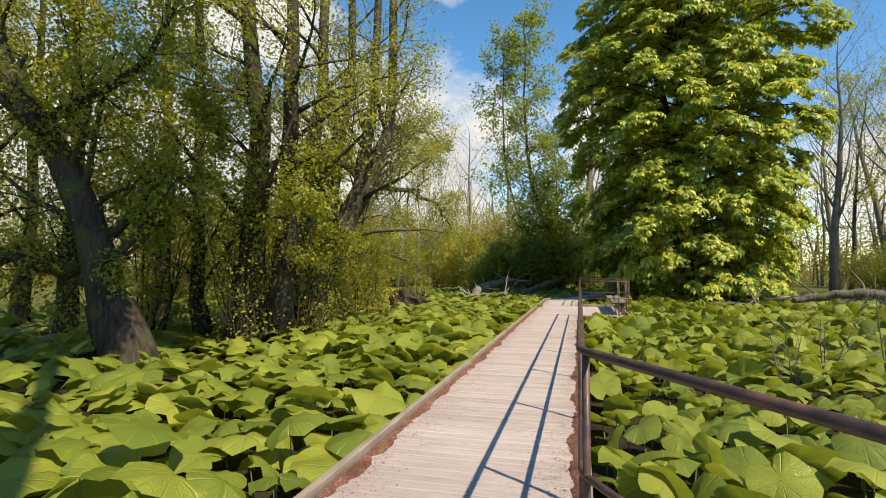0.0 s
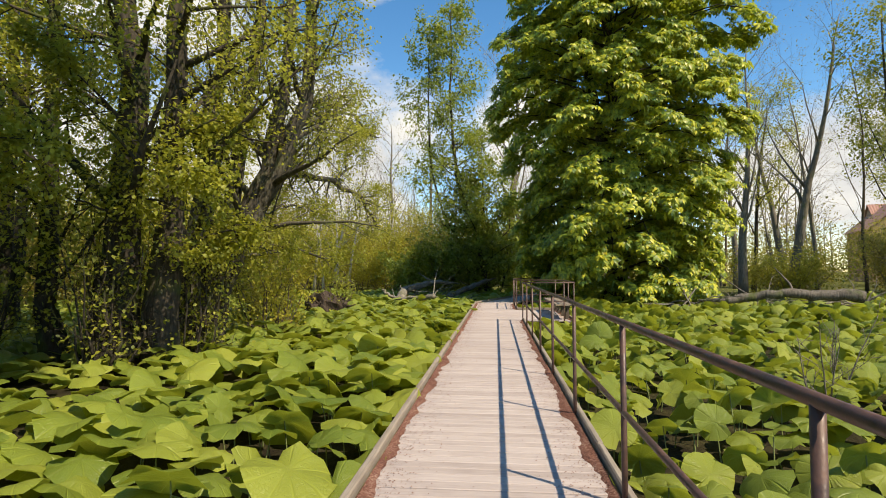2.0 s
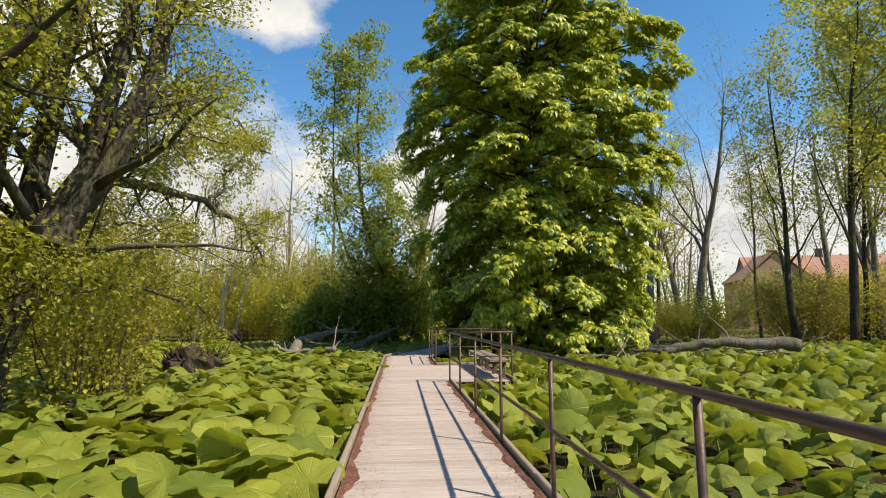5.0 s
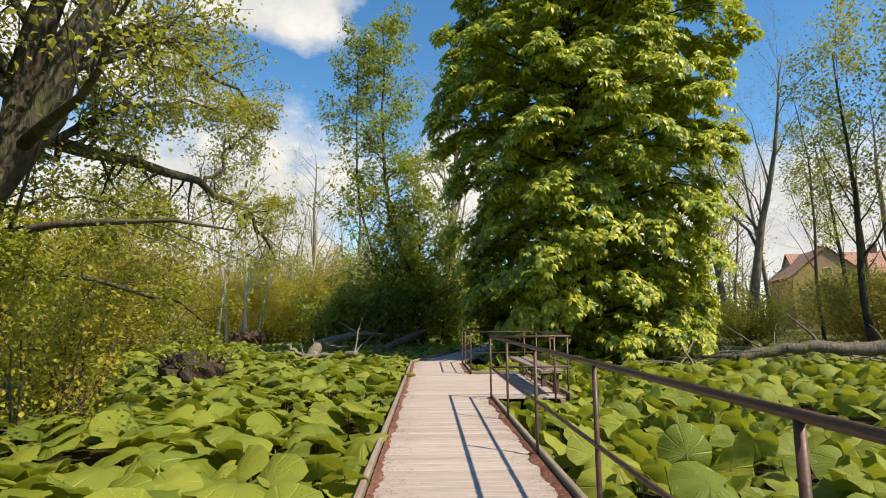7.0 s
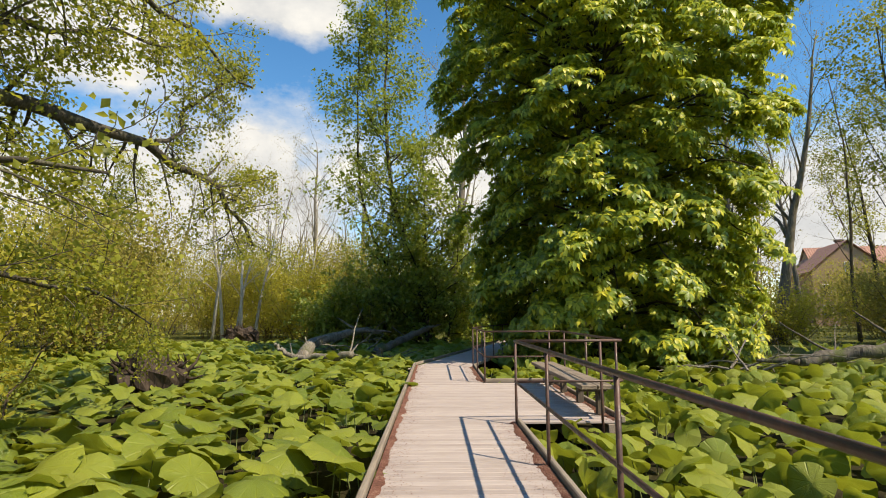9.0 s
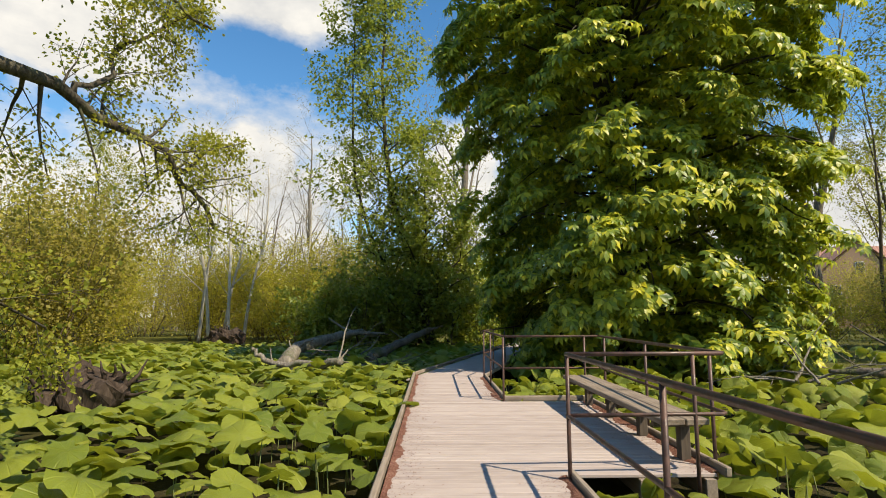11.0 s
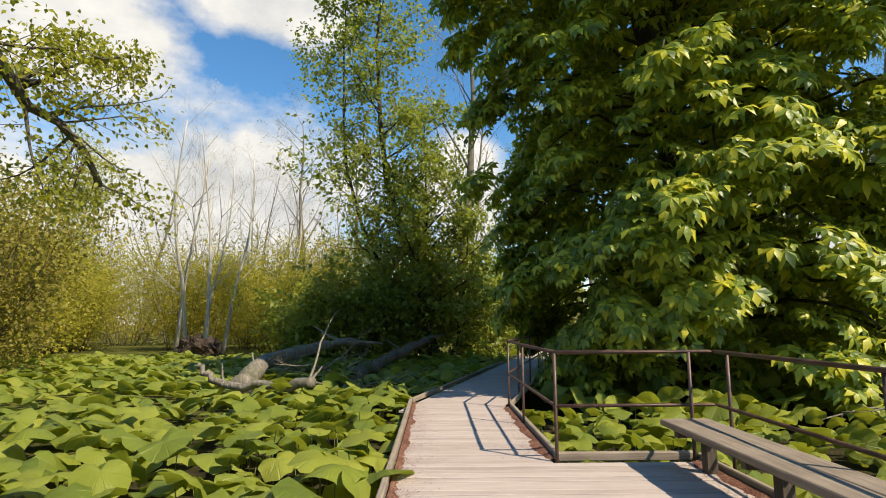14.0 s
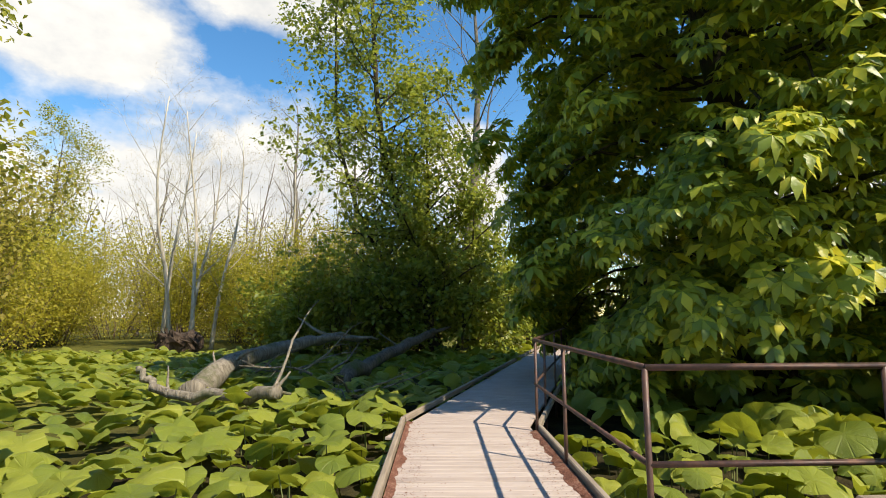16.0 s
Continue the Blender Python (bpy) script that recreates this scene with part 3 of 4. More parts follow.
def litter(name, a, b, side, width, seed, step=0.05):
    """A thin bank of fallen catkins and bud scales along a kerb, ragged on its inner edge."""
    rng = np.random.default_rng(seed)
    a, b = np.array(a, float), np.array(b, float)
    d = (b - a) / np.linalg.norm(b - a)
    out = np.array([-d[1], d[0]]) * side
    n = int(np.linalg.norm(b - a) / step)
    v, f = [], []
    for i in range(n + 1):
        p = a + (b - a) * i / n
        w = 0.7 * width * (0.35 + 0.75 * abs(noise.noise((i * 0.09 + seed * 7.1, seed, 0.3))) * 1.6 + 0.35 * rng.uniform())
        for q, z in ((0, 0.020), (0.35, 0.015), (0.75, 0.007), (1.0, -0.002)):
            v.append((*(p + out * w * q), z + (rng.uniform(0, 0.006) if q < 1 else 0)))
        if i < n:
            for q in range(3):
                k = i * 4 + q
                f.append((k, k + 4, k + 5, k + 1))
    s = Soup()
    s.add(v, f)
    # loose bits
    m = n * 16
    t = rng.uniform(0, 1, m)
    off = np.abs(rng.normal(scale=width * 1.35, size=m))
    pos = a + (b - a) * t[:, None] + out * off[:, None]
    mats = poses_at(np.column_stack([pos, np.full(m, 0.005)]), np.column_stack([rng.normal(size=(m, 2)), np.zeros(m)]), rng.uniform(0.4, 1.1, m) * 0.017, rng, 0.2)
    s.scatter(*leaf_template(1.0, 0.6, 0.2, -0.2), mats)
    tagged(new(name, s.mesh(name, LITTER)), "red-brown fallen catkins and bud scales along the kerb", "leaf litter", kind="stuff")


litter("leaf_litter", (LEFT, 2.6), (LEFT, BEND), -1, 0.13, 1)
litter("leaf_litter", (-0.01, 2.6), (-0.01, BAY_Y0), 1, 0.13, 2)
litter("leaf_litter", (-0.01, BAY_Y1), (-0.01, 24.6), 1, 0.16, 3)
litter("leaf_litter", (BAY_X - 0.03, BAY_Y0 + 0.1), (BAY_X - 0.03, BAY_Y1 - 0.1), 1, 0.15, 4)


def build_bench():
    b = thing("bench", "long backless weathered grey plank bench on the boardwalk bay", "bench", at=(1.15, 19.1, 0))
    rng = np.random.default_rng(9)
    seat = box_mesh("seat_plank", (0.215, 3.75, 0.055), BENCH, 0.008, 0.002, rng)
    for x in (-0.115, 0.115):
        ob = part("seat_plank", seat, b)
        ob.location = (x, 0, 0.415)
    leg = box_mesh("leg", (0.10, 0.10, 0.36), BENCH_LEG, 0.008)
    cleat = box_mesh("cross_beam", (0.40, 0.07, 0.06), BENCH_LEG, 0.006)
    for y in (-1.6, -0.55, 0.55, 1.6):
        ob = part("cross_beam", cleat, b)
        ob.location = (0, y, 0.36)
        ob = part("leg", leg, b)
        ob.location = (0.13, y + 0.086, 0.18)


build_bench()

# ---- butterbur field ----
def inside_deck(x, y):
    if y < 2.4:
        px, py = x - 0.0, y - 2.4
        u = px * near_dir[0] + py * near_dir[1]
        w = px * near_dir[1] - py * near_dir[0]
        return u > -0.2 and -0.1 < w < 1.8 or (-1.75 < x < 0.12 and y > 1.6)
    if y > BEND:
        c, s = math.cos(-TURN_FAR), math.sin(-TURN_FAR)
        dx, dy = x - LEFT, y - BEND
        return -0.12 < dx * c - dy * s < 1.72 and y < 46
    if LEFT - 0.13 < x < 0.12:
        return True
    return BAY_Y0 - 0.12 < y < BAY_Y1 + 0.12 and -1 < x < BAY_X + 0.16


def field_points(rng, x0, x1, y0, y1, per_m2):
    n = int((x1 - x0) * (y1 - y0) * per_m2)
    nx = max(1, int(math.sqrt(n * (x1 - x0) / (y1 - y0))))
    ny = max(1, n // nx)
    gx, gy = np.meshgrid(np.arange(nx), np.arange(ny), indexing="ij")
    p = np.column_stack([x0 + (gx.ravel() + rng.uniform(0.05, 0.95, gx.size)) * (x1 - x0) / nx, y0 + (gy.ravel() + rng.uniform(0.05, 0.95, gx.size)) * (y1 - y0) / ny])
    return np.array([q for q in p if not inside_deck(*q)])


def build_butterbur():
    rng = np.random.default_rng(21)
    full = [butterbur_template(rng) for _ in range(9)]
    small = [butterbur_template(rng, 9, (0.55, 1.0)) for _ in range(6)]
    singles = []
    for v, f, uv in full:
        s = Soup()
        s.add(v, f, uv)
        singles.append(s.mesh("leaf", BUTTERBUR_ONE))

    def matrices(p, size, seed, lean):
        r = np.random.default_rng(seed)
        n = len(p)
        hump = np.array([noise.noise((x * 0.55, y * 0.55, 3.0)) for x, y in p])
        edge = np.minimum(1, np.abs(np.where(p[:, 0] < -0.7, LEFT - p[:, 0], p[:, 0])) / 0.7)
        z = -0.02 + 0.14 * hump + r.normal(scale=0.085, size=n) - 0.10 * (1 - edge)
        sc = size * r.uniform(0.62, 1.25, n) * (0.85 + 0.25 * hump)
        tilt, spin = r.normal(scale=lean, size=(n, 2)), r.uniform(0, 2 * np.pi, n)
        out = []
        for i in range(n):
            m = Matrix.Translation((p[i, 0], p[i, 1], z[i])) @ Euler((tilt[i, 0] - 0.10, tilt[i, 1] + 0.06, 0)).to_matrix().to_4x4() @ Matrix.Rotation(spin[i], 4, "Z") @ Matrix.Scale(sc[i], 4)
            out.append(m)
        return out

    def stalks(soup, mats, r):
        for m in mats:
            t = m.translation
            b = t + Vector((r.normal() * 0.08, r.normal() * 0.08, 0))
            tube_into(soup, [(b.x, b.y, LOW - 0.05), ((b.x + t.x) / 2 + 0.02, (b.y + t.y) / 2, (t.z + LOW) / 2), tuple(t)], [0.010, 0.008, 0.006], 3, False)

    for nm, x0, x1, zones, group_seed in (
            ("butterbur_patch", -18.0, LEFT - 0.05, ((-5.2, LEFT - 0.1, -1.0, 16.0, 9.5, 0.60, True), (-5.2, LEFT - 0.1, 16.0, 27.0, 10.5, 0.50, True), (-12.5, -5.2, 0.0, 26.5, 9.0, 0.50, False),
                                                     (-12.5, 1.0, 27.0, 40.0, 9.5, 0.46, False), (-19.0, -12.5, 10.0, 40.0, 7.0, 0.48, False)), 31),
            ("butterbur_patch", 0.1, 14.0, ((0.15, 5.0, -1.0, 13.5, 11.0, 0.44, True), (0.15, 4.5, 13.5, 25.0, 11.0, 0.44, True), (5.0, 15.0, 2.0, 25.0, 8.5, 0.48, False),
                                            (1.0, 9.0, 25.0, 40.0, 7.5, 0.46, False), (15.0, 26.0, 8.0, 34.0, 5.0, 0.5, False)), 41)):
        patch = thing(nm, "dense patch of large round green butterbur leaves beside the boardwalk", "plant", "butterbur beds", at=(x0 + 3 if x0 < 0 else 3, 12, LOW))
        org = patch.location.copy()
        shift = Matrix.Translation(-org)
        rest, stems, count = Soup(), Soup(), 0
        r = np.random.default_rng(group_seed)
        for zi, (a, b, c, d, dens, size, near) in enumerate(zones):
            p = field_points(r, a, b, c, d, dens)
            mats = [shift @ m for m in matrices(p, size, group_seed + zi, 0.32 if x0 < 0 else 0.52)]
            kinds = r.integers(0, 9, len(mats))
            lone = np.zeros(len(mats), bool)
            if near:
                side = np.abs(np.where(p[:, 0] < -0.7, p[:, 0] - LEFT, p[:, 0]))
                cand = np.where(side < 1.5)[0]
                lone[cand[: max(0, min(150 - count, 75))]] = True
                if zi == 1:
                    lone[:] = False
                    lone[cand[-75:]] = True
                count += int(lone.sum())
                stalks(stems, [m for m, s in zip(mats, side) if s < 2.2], r)
            for i in np.where(lone)[0]:
                ob = part("leaf", singles[kinds[i]], patch)
                ob.matrix_basis = mats[i]
            arr = np.array([np.array(m) for m in mats])
            for q in range(9 if near else 6):
                pick = (kinds == q) & ~lone if near else (kinds % 6 == q)
                v, f, uv = (full if near else small)[q]
                rest.scatter(v, f, arr[pick], uv)
        tagged(part("leaf_mass", rest.mesh("leaf_mass", BUTTERBUR), patch), kind="stuff")
        tagged(part("stalk_mass", stems.mesh("stalk_mass", STALK), patch), kind="stuff")


build_butterbur()


# ---- horse chestnut ----
def build_chestnut():
    rng = np.random.default_rng(77)
    cx, cy, H = 5.0, 28.5, 18.5
    root = thing("chestnut_tree", "tall horse chestnut in full fresh leaf, drooping to the ground", "tree", at=(cx, cy, LOW))
    stem = Soup()
    trunk = bend_path(rng, (0, 0, 0), (0, 0, 1), 15.5, 12, 0.03, 0.02)
    tube_into(stem, trunk, np.linspace(0.48, 0.10, 13), 12, True, 0.04, rng)
    tube_into(stem, trunk[:2], [0.75, 0.45], 12, False, 0.08, rng)
    part("trunk", stem.mesh("trunk", BARK), root)
    limbs, crown = Soup(), Soup()
    leaves = [palmate_template(rng, 0.23, 7, 0.45), palmate_template(rng, 0.22, 5, 0.65), palmate_template(rng, 0.24, 7, 0.85)]

    def radius(z, a):
        prof = np.interp(z, [0, 0.8, 3, 6.5, 10, 13.5, 16.5, 18.5], [4.0, 4.6, 4.9, 5.0, 5.1, 5.0, 3.9, 0.8])
        rise = min(1.0, max(0.0, (z - 6.5) / 3.0))
        lobe = 0.16 * math.exp(-((a - radians(325)) / 0.7) ** 2) + 0.16 * math.exp(-((a - radians(200)) / 0.5) ** 2)
        lumps = 0.12 * noise.noise((1.5 * math.cos(a), 1.5 * math.sin(a), z * 0.33))
        tuck = 0.30 * math.exp(-((a - radians(205)) / 0.9) ** 2) * min(1.0, max(0.0, (3.6 - z) / 2.2))
        return prof * (1 + rise * lobe - tuck) * (1 + lumps)

    pts, ways, ups, sc, kind = [], [], [], [], []

    def whorl(c, axis, out, count, size):
        """A rosette of hanging palmate leaves round a shoot tip."""
        n = axis / np.linalg.norm(axis)
        e1 = np.cross(n, np.array([out[1], -out[0], 0.05]))
        e1 /= np.linalg.norm(e1)
        e2 = np.cross(n, e1)
        turn = rng.uniform(0, 6.3)
        for w in range(count):
            b = turn + 2 * np.pi * w / count + rng.uniform(-0.3, 0.3)
            d = e1 * math.cos(b) + e2 * math.sin(b)
            pts.append(c + d * 0.15 * size + n * rng.uniform(-0.03, 0.06))
            ways.append(d + out * 0.15 - np.array([0, 0, 0.12]))
            ups.append(n)
            sc.append(size * rng.uniform(0.8, 1.15))
            kind.append(rng.integers(3))

    # boughs that arch out of the trunk and hang at the ends, each with shoots in flat drooping sprays
    BOUGHS = 430
    for i in range(BOUGHS):
        z = 0.5 + (H - 0.9) * (i + rng.uniform()) / BOUGHS
        a = (i * 0.754877 % 1.0) * 2 * np.pi + rng.normal() * 0.3
        a %= 2 * np.pi
        r = radius(z, a) * rng.choice((1.0, 0.88, 1.07)) * rng.uniform(0.93, 1.04)
        out = np.array([math.cos(a), math.sin(a), 0.0])
        tang = np.array([-out[1], out[0], 0.0])
        start = np.array([0, 0, min(15, max(1.8, z * 0.86 + 1.0))])
        end = out * r + np.array([0, 0, z])
        knee = start * 0.35 + end * 0.65 + np.array([0, 0, 0.7 + 0.04 * r])
        line = smooth_line(np.array([start, knee, end]), 9, rng, 0.05)
        if i % 3 == 0:
            tube_into(limbs, line, np.linspace(0.055, 0.010, 9), 5, False)
        spray = rng.uniform(0.3, 0.55)
        for q in range(9):
            t = rng.uniform(0.0, 1.0) ** 0.5
            u = 8 * (0.45 + 0.55 * t)
            k = min(int(u), 7)
            p = line[k] + (line[k + 1] - line[k]) * (u - k)
            side = rng.normal() * spray * (1.1 - 0.55 * t)
            c = p + tang * side + np.array([0, 0, -0.30 * abs(side) + rng.uniform(-0.28, 0.12)]) + out * rng.uniform(-0.15, 0.35)
            ax = np.array([0, 0, 1.0]) + out * rng.uniform(0.3, 1.1) + tang * (0.45 * side + rng.normal() * 0.22)
            whorl(c, ax, out, int(rng.integers(4, 7)), rng.uniform(0.85, 1.25))
            if rng.uniform() < 0.55:
                whorl(c + out * 0.12 - np.array([0, 0, rng.uniform(0.18, 0.34)]) + tang * rng.normal() * 0.2, ax + out * 0.4, out, 4, rng.uniform(0.7, 1.05))
    # the shaded inside of the crown
    for i in range(1500):
        z = 0.6 + (H - 2.2) * ((i * 0.618034) % 1.0)
        a = rng.uniform(0, 2 * np.pi)
        out = np.array([math.cos(a), math.sin(a), 0.0])
        c = out * radius(z, a) * rng.uniform(0.35, 0.76) + np.array([0, 0, z])
        whorl(c, np.array([0, 0, 1.0]) + out * 0.5 + rng.normal(size=3) * 0.2, out, 5, rng.uniform(1.0, 1.3))
    pts, ways, ups, sc, kind = np.array(pts), np.array(ways), np.array(ups), np.array(sc), np.array(kind)
    keep = pts[:, 2] > 0.35
    pts, ways, ups, sc, kind = pts[keep], ways[keep], ups[keep], sc[keep], kind[keep]
    for q in range(3):
        k = kind == q
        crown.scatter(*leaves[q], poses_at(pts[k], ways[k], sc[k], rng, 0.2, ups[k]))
    tagged(part("branch_mass", limbs.mesh("branch_mass", BARK), root), kind="stuff")
    part("crown", crown.mesh("crown", CHESTNUT), root)


build_chestnut()

# ---- slender tree beyond the bend ----
def build_slender():
    rng = np.random.default_rng(8)
    base = np.array([-1.2, 39.5, LOW])
    root = thing("slender_tree", "slender upright tree with small glossy leaves and dark foot", "tree", at=base)
    tips = []
    for pts, r0, count, frac in (
            ([(0, 0, 0), (-0.6, 0, 3.5), (-1.85, 0, 6.9), (-2.5, 0.1, 11), (-2.7, 0.2, 16.5), (-2.6, 0.2, 21)], 0.27, 58, 0.20),
            ([(0.2, 0.3, 0), (-0.1, 0.3, 3.5), (-0.4, 0.3, 7), (-0.5, 0.2, 11.5)], 0.13, 36, 0.27),
            ([(-0.3, 0.1, 0), (-2.0, 0.0, 3.5), (-3.9, 0.1, 8), (-4.3, 0.2, 15), (-4.2, 0.2, 18.5)], 0.13, 50, 0.19),
            ([(0.6, -0.2, 0), (1.2, -0.2, 2.5), (1.5, 0, 6.0)], 0.10, 26, 0.40)):
        stem = Soup()
        line = smooth_line(np.array(pts, float), 16, rng, 0.06)
        branch_out(rng, stem, line, r0, 0.02, 2, tips, {2: (count, frac, 0.68, 0.03, 0.10), 1: (9, 0.55, 0.6, -0.02, 0.12)}, 8)
        part("trunk", stem.mesh("trunk", BARK), root)
    crown = Soup()
    leafy(rng, crown, tips, 19, 0.16, 0.20)
    part("crown", crown.mesh("crown", POPLAR), root)


build_slender()


def shrub(name, label, at, radius, height, leaf, stems, per_tip, leaf_size, seed, bark=None, group="", jitter=0.25):
    rng = np.random.default_rng(seed)
    root = thing(name, label, "shrub", group, at=at)
    tips = []
    for i in range(stems):
        wood = Soup()
        a, q = rng.uniform(0, 2 * np.pi), math.sqrt(rng.uniform())
        d = np.array([math.cos(a) * q * radius, math.sin(a) * q * radius, height * rng.uniform(0.65, 1.05)])
        line = smooth_line(np.array([[d[0] * 0.25, d[1] * 0.25, -0.1], [d[0] * 0.6, d[1] * 0.6, d[2] * 0.5], d]), 7, rng, 0.06)
        branch_out(rng, wood, line, 0.03, 0.006, 2, tips, {2: (6, 0.34, 0.55, 0.02, 0.08), 1: (5, 0.5, 0.6, 0.0, 0.2)}, 5)
        part("stem", wood.mesh("stem", bark or BARK_TWIG), root)
    crown = Soup()
    leafy(rng, crown, tips, per_tip, jitter, leaf_size)
    part("crown", crown.mesh("crown", leaf), root)
    return root


# dark evergreen-looking shrub at the slender tree's foot
for q, (x, y, r, h) in enumerate(((-4.6, 39.2, 2.6, 4.2), (-2.2, 40.4, 2.2, 4.8), (0.9, 41.0, 2.4, 4.8), (3.6, 44.0, 2.6, 4.6), (-6.9, 39.6, 2.2, 2.6))):
    shrub("dark_shrub", "dark green dense shrub at the foot of a slender tree", (x, y, LOW), r, h, POPLAR, 20, 9, 0.21, 51 + q, None, "dark shrubs")

# ---- alder clump left of the boardwalk ----
ALDER_SPEC = {3: (14, 0.27, 0.60, 0.01, 0.22), 2: (7, 0.45, 0.6, -0.01, 0.2), 1: (4, 0.5, 0.6, -0.03, 0.2)}
tree("alder_tree", "leaning dark alder with moss and low spreading limbs",
     [([(-7.5, 7.75, LOW), (-7.75, 7.7, 0.5), (-8.2, 7.65, 1.6), (-8.85, 7.6, 2.9), (-9.9, 7.5, 4.5), (-10.6, 7.4, 6.0), (-10.9, 7.3, 9.0)], 0.40, 0.14)],
     ALDER_SPEC, 3, BARK, ALDER, 22, 0.085, 61, 0.20, "alder clump",
     extra=(([(-9.7, 7.5, 4.1), (-9.2, 7.5, 4.2), (-8.3, 7.5, 4.5), (-7.3, 7.5, 5.0), (-6.6, 7.5, 5.8), (-6.0, 7.6, 7.4)], 0.13, 0.03, 2),
            ([(-8.2, 7.65, 1.5), (-8.9, 7.5, 1.45), (-10.4, 7.2, 1.75), (-12.5, 6.8, 2.2)], 0.20, 0.08, 2),
            ([(-8.5, 7.6, 2.4), (-8.0, 7.9, 2.9), (-7.2, 8.2, 3.1), (-6.4, 8.5, 2.9)], 0.05, 0.01, 2),
            ([(-8.0, 7.6, 1.3), (-7.5, 7.9, 2.0), (-7.2, 8.3, 2.6)], 0.05, 0.012, 2)))
tree("alder_tree", "many-stemmed alder with thick grey-brown trunks and fresh leaves",
     [([(-7.3, 10.7, LOW), (-7.15, 10.7, 1.8), (-7.0, 10.7, 4.8), (-7.35, 10.7, 6.5), (-7.6, 10.8, 12.0)], 0.38, 0.12),
      ([(-8.7, 11.0, LOW), (-8.9, 11.0, 1.5), (-9.0, 11.2, 5.0), (-9.4, 11.4, 10.5)], 0.22, 0.08),
      ([(-6.6, 10.9, LOW), (-6.4, 10.8, 2.4), (-6.2, 10.6, 5.3), (-6.2, 10.6, 7.2), (-6.1, 10.8, 12.5)], 0.27, 0.09)],
     ALDER_SPEC, 3, BARK, ALDER, 15, 0.085, 62, 0.16, "alder clump",
     extra=(([(-7.1, 10.6, 2.3), (-6.4, 10.0, 2.8), (-5.6, 9.6, 2.9), (-4.9, 9.4, 2.6)], 0.05, 0.01, 2),
            ([(-6.4, 10.7, 3.0), (-5.7, 10.6, 3.6), (-4.9, 10.6, 3.8)], 0.05, 0.01, 2),
            ([(-7.0, 10.6, 3.6), (-7.3, 9.8, 4.4), (-7.2, 9.0, 4.8)], 0.05, 0.01, 2),
            ([(-6.4, 10.8, 1.4), (-5.8, 11.0, 2.0), (-5.1, 11.2, 2.2)], 0.04, 0.01, 2)))
LIMB = [(-6.1, 13.7, 3.0), (-6.35, 14.8, 3.7), (-6.4, 16.0, 4.1), (-6.15, 17.7, 4.36), (-6.02, 19.4, 4.28), (-5.72, 20.2, 4.22), (-5.5, 21.1, 3.75), (-5.42, 21.75, 3.62), (-5.25, 22.2, 3.0)]
tree("alder_tree", "alder with leaning stems and a long overhanging limb",
     [([(-7.6, 13.6, LOW), (-7.3, 13.6, 0.8), (-6.25, 13.6, 2.65), (-5.9, 13.6, 3.25), (-5.45, 13.6, 4.05), (-5.07, 13.6, 5.0), (-4.9, 13.6, 6.0), (-4.9, 13.6, 9.0), (-4.6, 13.6, 12.5)], 0.33, 0.08),
      ([(-6.3, 13.6, 2.5), (-5.95, 13.6, 3.5), (-5.6, 13.6, 4.7), (-5.5, 13.6, 5.6), (-5.4, 13.6, 7.5), (-5.2, 13.7, 12.0)], 0.25, 0.08),
      ([(-7.2, 13.7, LOW), (-6.75, 13.7, 2.4), (-6.5, 13.6, 4.9), (-6.15, 13.6, 6.6), (-6.2, 13.6, 12.0)], 0.25, 0.08),
      ([(-7.7, 13.3, LOW), (-7.4, 13.4, 2.4), (-7.15, 13.5, 5.3), (-6.95, 13.6, 7.1), (-6.9, 13.6, 12.5)], 0.34, 0.10)],
     ALDER_SPEC, 3, BARK_LICHEN_LIT, ALDER, 13, 0.07, 63, 0.16, "alder clump",
     extra=((LIMB, 0.14, 0.035, 2),
            ([(-5.2, 13.6, 4.7), (-5.4, 15.2, 5.6), (-5.6, 17.2, 6.3), (-5.4, 19.2, 6.4), (-4.9, 20.8, 6.2)], 0.09, 0.02, 2),
            ([(-6.35, 14.6, 3.6), (-5.9, 15.6, 4.6), (-5.5, 16.8, 5.2), (-4.9, 18.0, 5.6)], 0.06, 0.012, 2),
            ([(-6.02, 19.2, 4.3), (-5.75, 19.7, 5.2), (-5.55, 20.3, 5.9), (-5.2, 20.9, 6.6)], 0.05, 0.012, 2),
            ([(-5.5, 21.1, 3.75), (-5.3, 21.5, 4.2), (-4.9, 22.0, 4.5)], 0.03, 0.01, 2),
            ([(-6.3, 13.7, 2.6), (-5.6, 14.6, 3.0), (-5.0, 15.8, 2.9)], 0.03, 0.008, 2),
            ([(-6.9, 13.2, 1.5), (-5.8, 13.0, 1.9), (-4.9, 13.0, 1.8)], 0.04, 0.01, 2),
            ([(-6.6, 13.6, 1.7), (-5.7, 14.8, 1.9), (-5.3, 16.6, 1.7), (-5.5, 18.4, 1.2)], 0.05, 0.01, 2)), limb_bark=BARK_LICHEN_LIT)
for q, (x, y, h) in enumerate(((-10.8, 9.2, 10.5), (-12.6, 8.6, 11.0), (-11.5, 12.6, 12.0), (-14.0, 15.5, 12.0), (-13.4, 5.6, 9.5), (-15.5, 8.5, 11.0), (-15.0, 11.5, 11.5))):
    tree("alder_tree", "leafy alder standing behind the clump at the field edge", [([(x, y, LOW), (x + 0.2, y + 0.1, h * 0.3), (x - 0.1, y + 0.3, h * 0.65), (x + 0.3, y + 0.2, h)], 0.2, 0.05)],
         ALDER_SPEC, 3, BARK, ALDER, 24, 0.10, 80 + q, 0.16, "alder clump")
